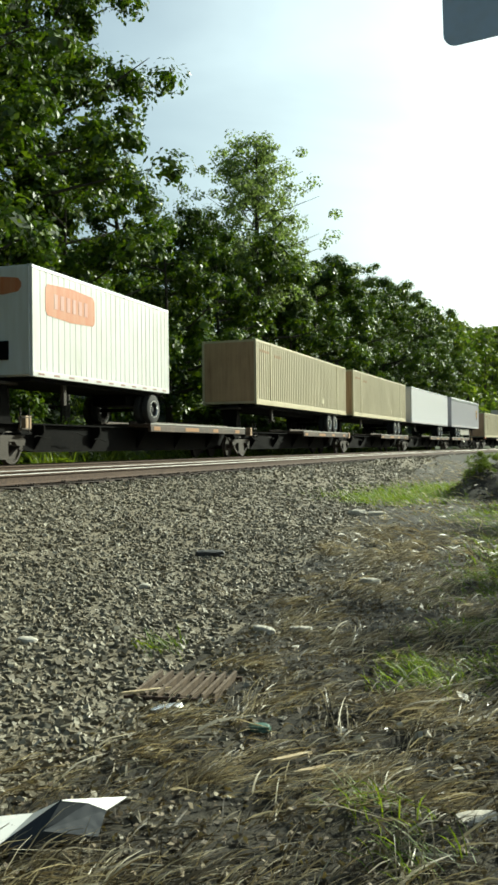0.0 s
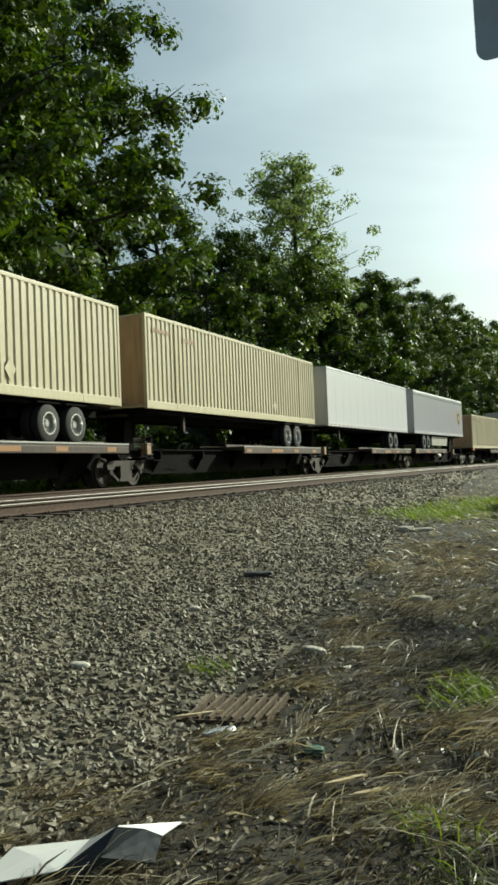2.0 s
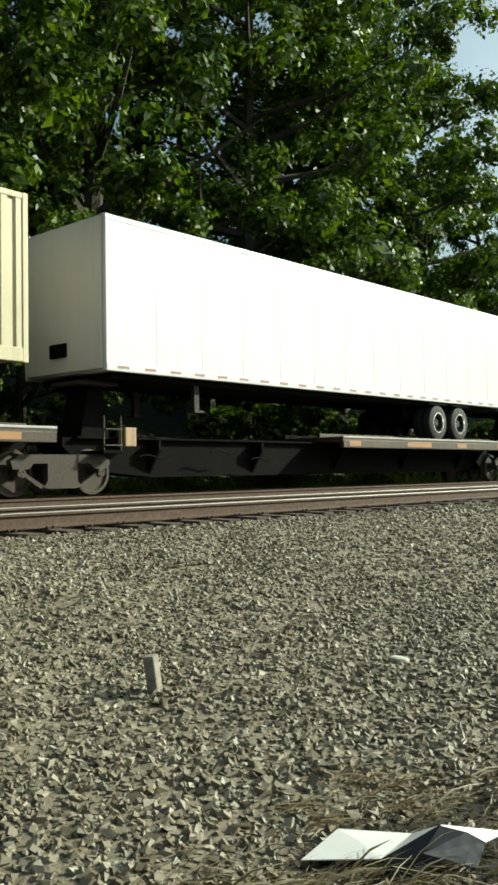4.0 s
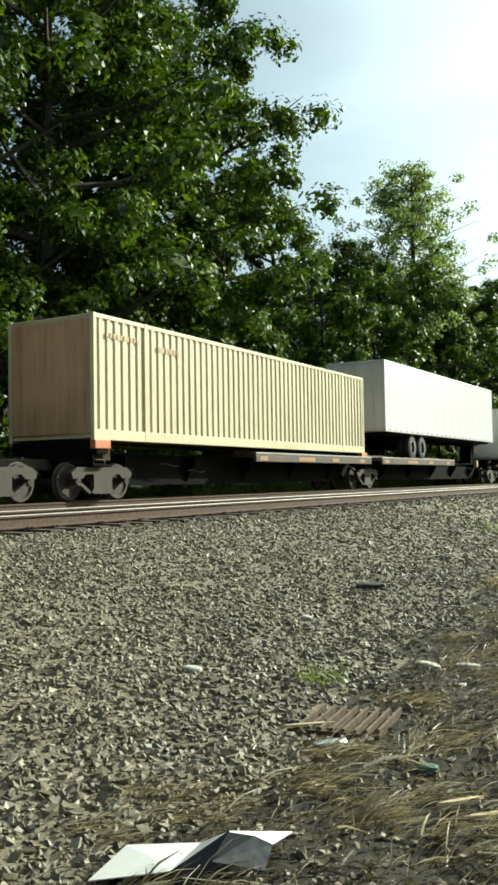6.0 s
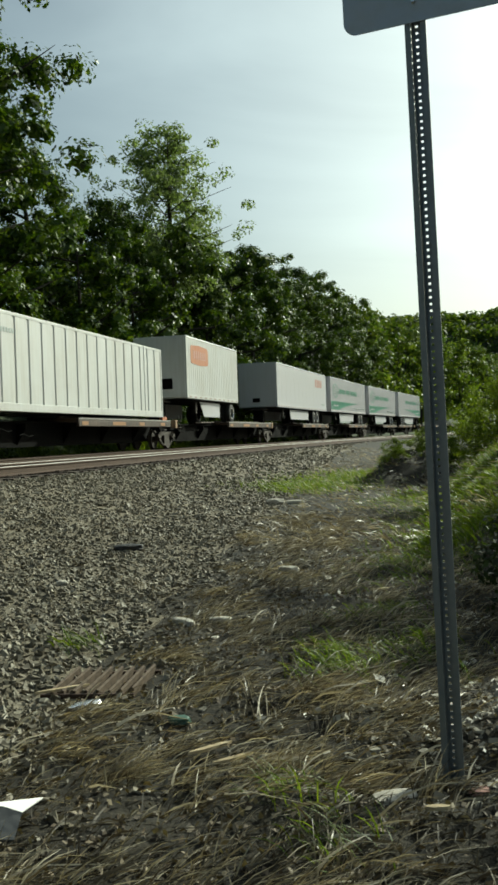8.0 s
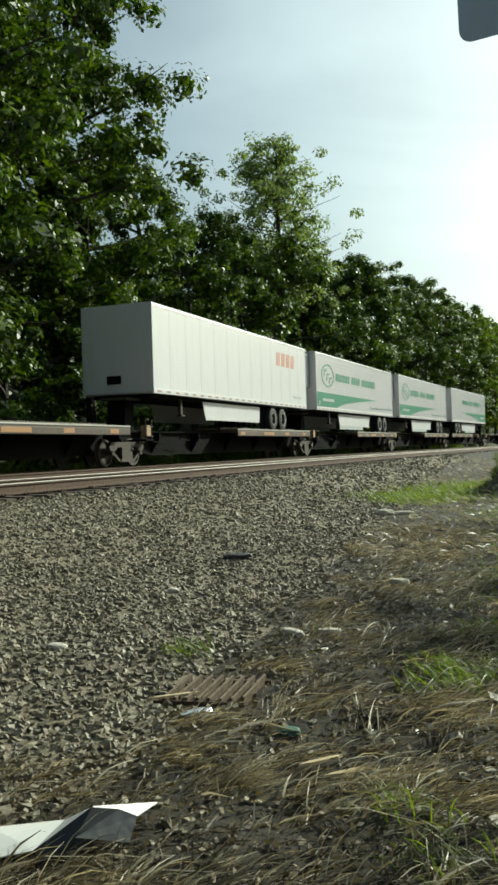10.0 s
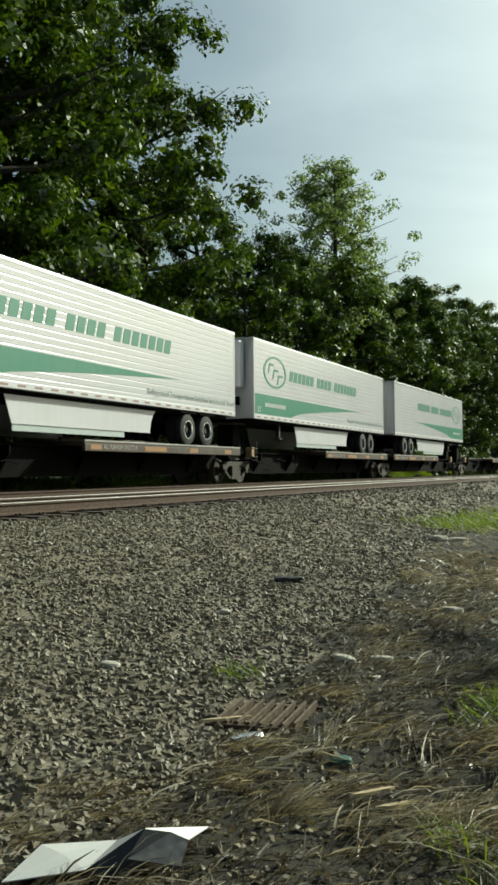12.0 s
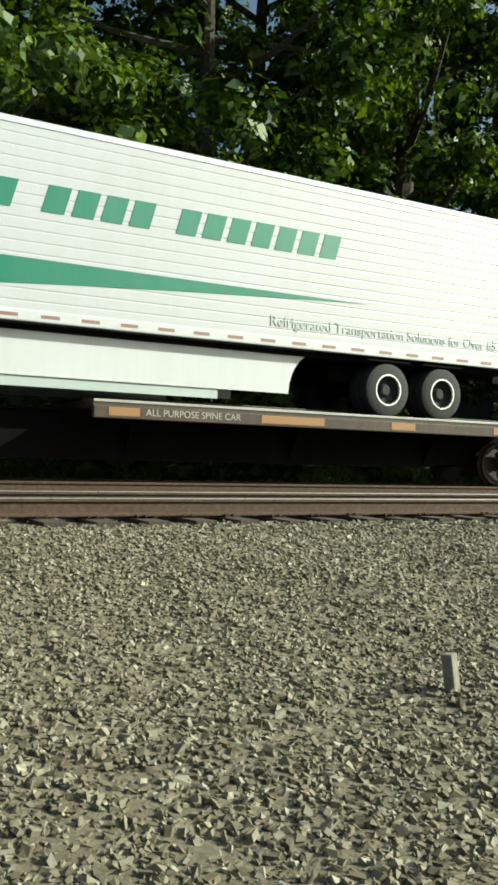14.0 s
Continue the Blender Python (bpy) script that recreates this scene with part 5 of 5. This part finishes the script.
def folded_sheet():
    """A bent white plastic sheet: a flat wing, a fold painted dark for its shade standing towards the camera's side, a
    white tip.
    """
    z = -0.84
    p = [(-1.816, 2.241, 0.004), (-1.831, 2.467, 0.03), (-1.588, 2.552, 0.05), (-1.60, 2.383, 0.02), (-1.449, 2.499, 0.13), (-1.52, 2.72, 0.02),
         (-1.376, 2.812, 0.03), (-1.367, 2.643, 0.05), (-1.353, 2.557, 0.0), (-1.545, 2.349, 0.0), (-1.71, 2.41, 0.042), (-1.41, 2.60, 0.085), (-1.47, 2.42, 0.06)]
    v = [(x, y, z + h) for x, y, h in p]
    top = part("plastic_sheet", Mesh().add(v, [(0, 3, 10), (0, 10, 1), (1, 10, 2), (3, 2, 10), (3, 4, 2), (2, 4, 5), (4, 11, 6), (11, 7, 6), (4, 6, 5)]), M_SHEET)
    fold = part("folded_flap", Mesh().add([v[i] for i in (3, 4, 7, 8, 9, 11, 12)], [(0, 4, 6), (0, 6, 1), (4, 3, 6), (6, 3, 2), (6, 2, 5), (6, 5, 1)]), M_FLAP, top, "near face of the fold, its shade painted dark grey")
    for ob in (top, fold):
        ob.modifiers.new("thick", "SOLIDIFY").thickness = 0.004
    tagged(top, "crumpled white plastic sheet lying folded on the ground", "litter")


# shade on the fold's near face, given as a dark grey colour
M_FLAP = paint("shaded_white_plastic", (0.03, 0.034, 0.04), (0.07, 0.07, 0.07), 0.4, 0.7, 0, False, 0.2)
folded_sheet()


M_GRATE = grainy("rusty_steel_slats", (0.05, 0.034, 0.022), (0.11, 0.077, 0.05), (0.2, 0.15, 0.1), 20, 0.85, 0.1, 0.004)


def drain_grate():
    t = thing("drain_grate", "rusty brown slatted steel grate half sunk in gravel", "grate")
    a, b = Vector((-1.99, 4.25, 0)), Vector((-1.53, 4.33, 0))
    for i in range(8):
        m = Mesh().prism([(-0.012, -0.02), (0.004, -0.02), (0.016, 0.042), (0.003, 0.046)], 1, -0.2, 0.2)
        o = part("slat", m if i == 0 else grate_mesh, M_GRATE, t)
        grate_mesh = o.data
        p = a.lerp(b, (i + 0.5) / 8)
        o.matrix_basis = pose(p.x, p.y, ground_z(p.x, p.y) + 0.012, 2, 0, 3)
    for d in (-0.21, 0.21):
        rim = Mesh()
        p, q = a + Vector((0.0, d, 0)), b + Vector((0.0, d, 0))
        rim.tube([(p.x, p.y, ground_z(p.x, p.y) + 0.012), (q.x, q.y, ground_z(q.x, q.y) + 0.012)], [0.016] * 2, 4)
        part("frame_bar", rim, M_RUST, t)


drain_grate()


def rough_lump(name, label, category, x, y, size, mat, seed, sink=0.2, turn=0.0):
    rng = np.random.default_rng(seed)
    bm = bmesh.new()
    bmesh.ops.create_icosphere(bm, subdivisions=2, radius=1.0)
    for v in bm.verts:
        k = 1 + 0.22 * noise.noise(v.co * 1.7 + Vector((seed, 0, 0))) + 0.06 * rng.normal()
        v.co = Vector((max(-0.8, min(0.8, v.co.x * k)) * size[0], max(-0.8, min(0.8, v.co.y * k)) * size[1], max(-0.7, min(0.7, v.co.z * k)) * size[2]))
    me = bpy.data.meshes.new(name)
    bm.to_mesh(me)
    bm.free()
    me.materials.append(mat)
    ob = new(name, me)
    ob.matrix_basis = pose(x, y, ground_z(x, y) + size[2] * (0.7 - sink), 0, 0, turn)
    return tagged(ob, label, category)


M_SCRAP = paint("faded_green_plastic", (0.05, 0.12, 0.085), (0.1, 0.12, 0.09), 0.5, 0.5, 0, False)
M_PINK = paint("faded_pink_paper", (0.5, 0.29, 0.24), (0.4, 0.3, 0.25), 0.4, 0.8, 0, False)
rough_lump("rubber_scrap", "torn black rubber scrap lying on the ballast", "litter", -3.4, 9.0, (0.20, 0.13, 0.055), M_RAG, 1, 0.1, 20)
for x, y, s, turn in ((-1.78, 5.75, (0.13, 0.05, 0.035), -35), (-1.56, 5.9, (0.10, 0.045, 0.03), 10), (-1.48, 8.1, (0.13, 0.06, 0.04), -20), (-2.7, 15.4, (0.22, 0.10, 0.06), 10), (-3.0, 15.2, (0.2, 0.12, 0.07), -10),
                      (-0.2, 3.16, (0.1, 0.06, 0.018), 30), (-3.0, 4.75, (0.09, 0.05, 0.03), -10), (-3.2, 6.9, (0.06, 0.05, 0.04), 0)):
    rough_lump("broken_stone", "pale broken stone lying in the dirt", "stone", x, y, s, M_CONC, int(y * 10), 0.12, turn)
rough_lump("foil_scrap", "crumpled shiny foil scrap beside the grate", "litter", -1.72, 3.95, (0.11, 0.035, 0.022), M_FOIL, 4, 0.1, 55)
rough_lump("green_scrap", "faded green plastic scrap in the grass", "litter", -1.18, 3.75, (0.06, 0.04, 0.025), M_SCRAP, 6, 0.2, 0)
rough_lump("pink_scrap", "faded pink paper scrap lying in the dirt", "litter", 0.09, 3.27, (0.05, 0.03, 0.012), M_PINK, 8, 0.1, 40)


def wood_splinter(x, y, L, turn, tilt):
    m = Mesh().prism([(-0.5 * L, 0), (-0.2 * L, -0.012), (0.35 * L, -0.009), (0.5 * L, 0.002), (0.2 * L, 0.014), (-0.3 * L, 0.011)], 2, 0, 0.012)
    o = part("wood_splinter", m, M_WOODCHIP)
    o.matrix_basis = pose(x, y, ground_z(x, y) + 0.03, 0, tilt, turn)
    tagged(o, "pale split wood splinter lying on dry grass", "wood", "splinters in the grass")


for x, y, L, turn, tilt in ((-0.95, 3.43, 0.24, 58, 4), (-0.84, 3.36, 0.2, 50, 2), (-0.05, 2.95, 0.09, 20, 3), (-0.55, 7.2, 0.2, 60, 5), (-1.9, 4.1, 0.3, 50, 3)):
    wood_splinter(x, y, L, turn, tilt)


M_STAKE = grainy("weathered_grey_timber", (0.12, 0.11, 0.09), (0.24, 0.22, 0.18), (0.36, 0.33, 0.28), 18, 0.9, 0, 0.006)


def marker_block():
    """A short squared stake standing in the ballast."""
    z = ground_z(-3.54, 3.16)
    m = Mesh().bevelled(-0.032, 0.032, -0.032, 0.032, -0.1, 0.2, 0.008)
    o = part("marker_stake", m, M_STAKE)
    o.matrix_basis = pose(-3.545, 3.19, z, 4, -6, 20)
    tagged(o, "short weathered grey square stake standing in ballast", "stake")


marker_block()

build_track(NEAR, "track_near", "empty railway track with shiny worn rails on brown timber ties", 170, M_RAIL)
build_track(FAR, "track_far", "railway track under the train with rusty rails and ties", 120, M_RUST)


# ---------------------------------------------------------------- what moves
def motions():
    for t, s in moving:
        walk(t, [(k, arc(FAR, s - SPEED * k - 0.2 * max(0, k - 12) ** 2)) for k in range(15)])
    step = math.degrees(SPEED / 0.415) / FPS
    for w, y in wheelsets:
        walk(w, [(k / FPS, pose(0, y, 0.45, (k * step) % 360.0)) for k in range(14 * FPS + 1)])


motions()
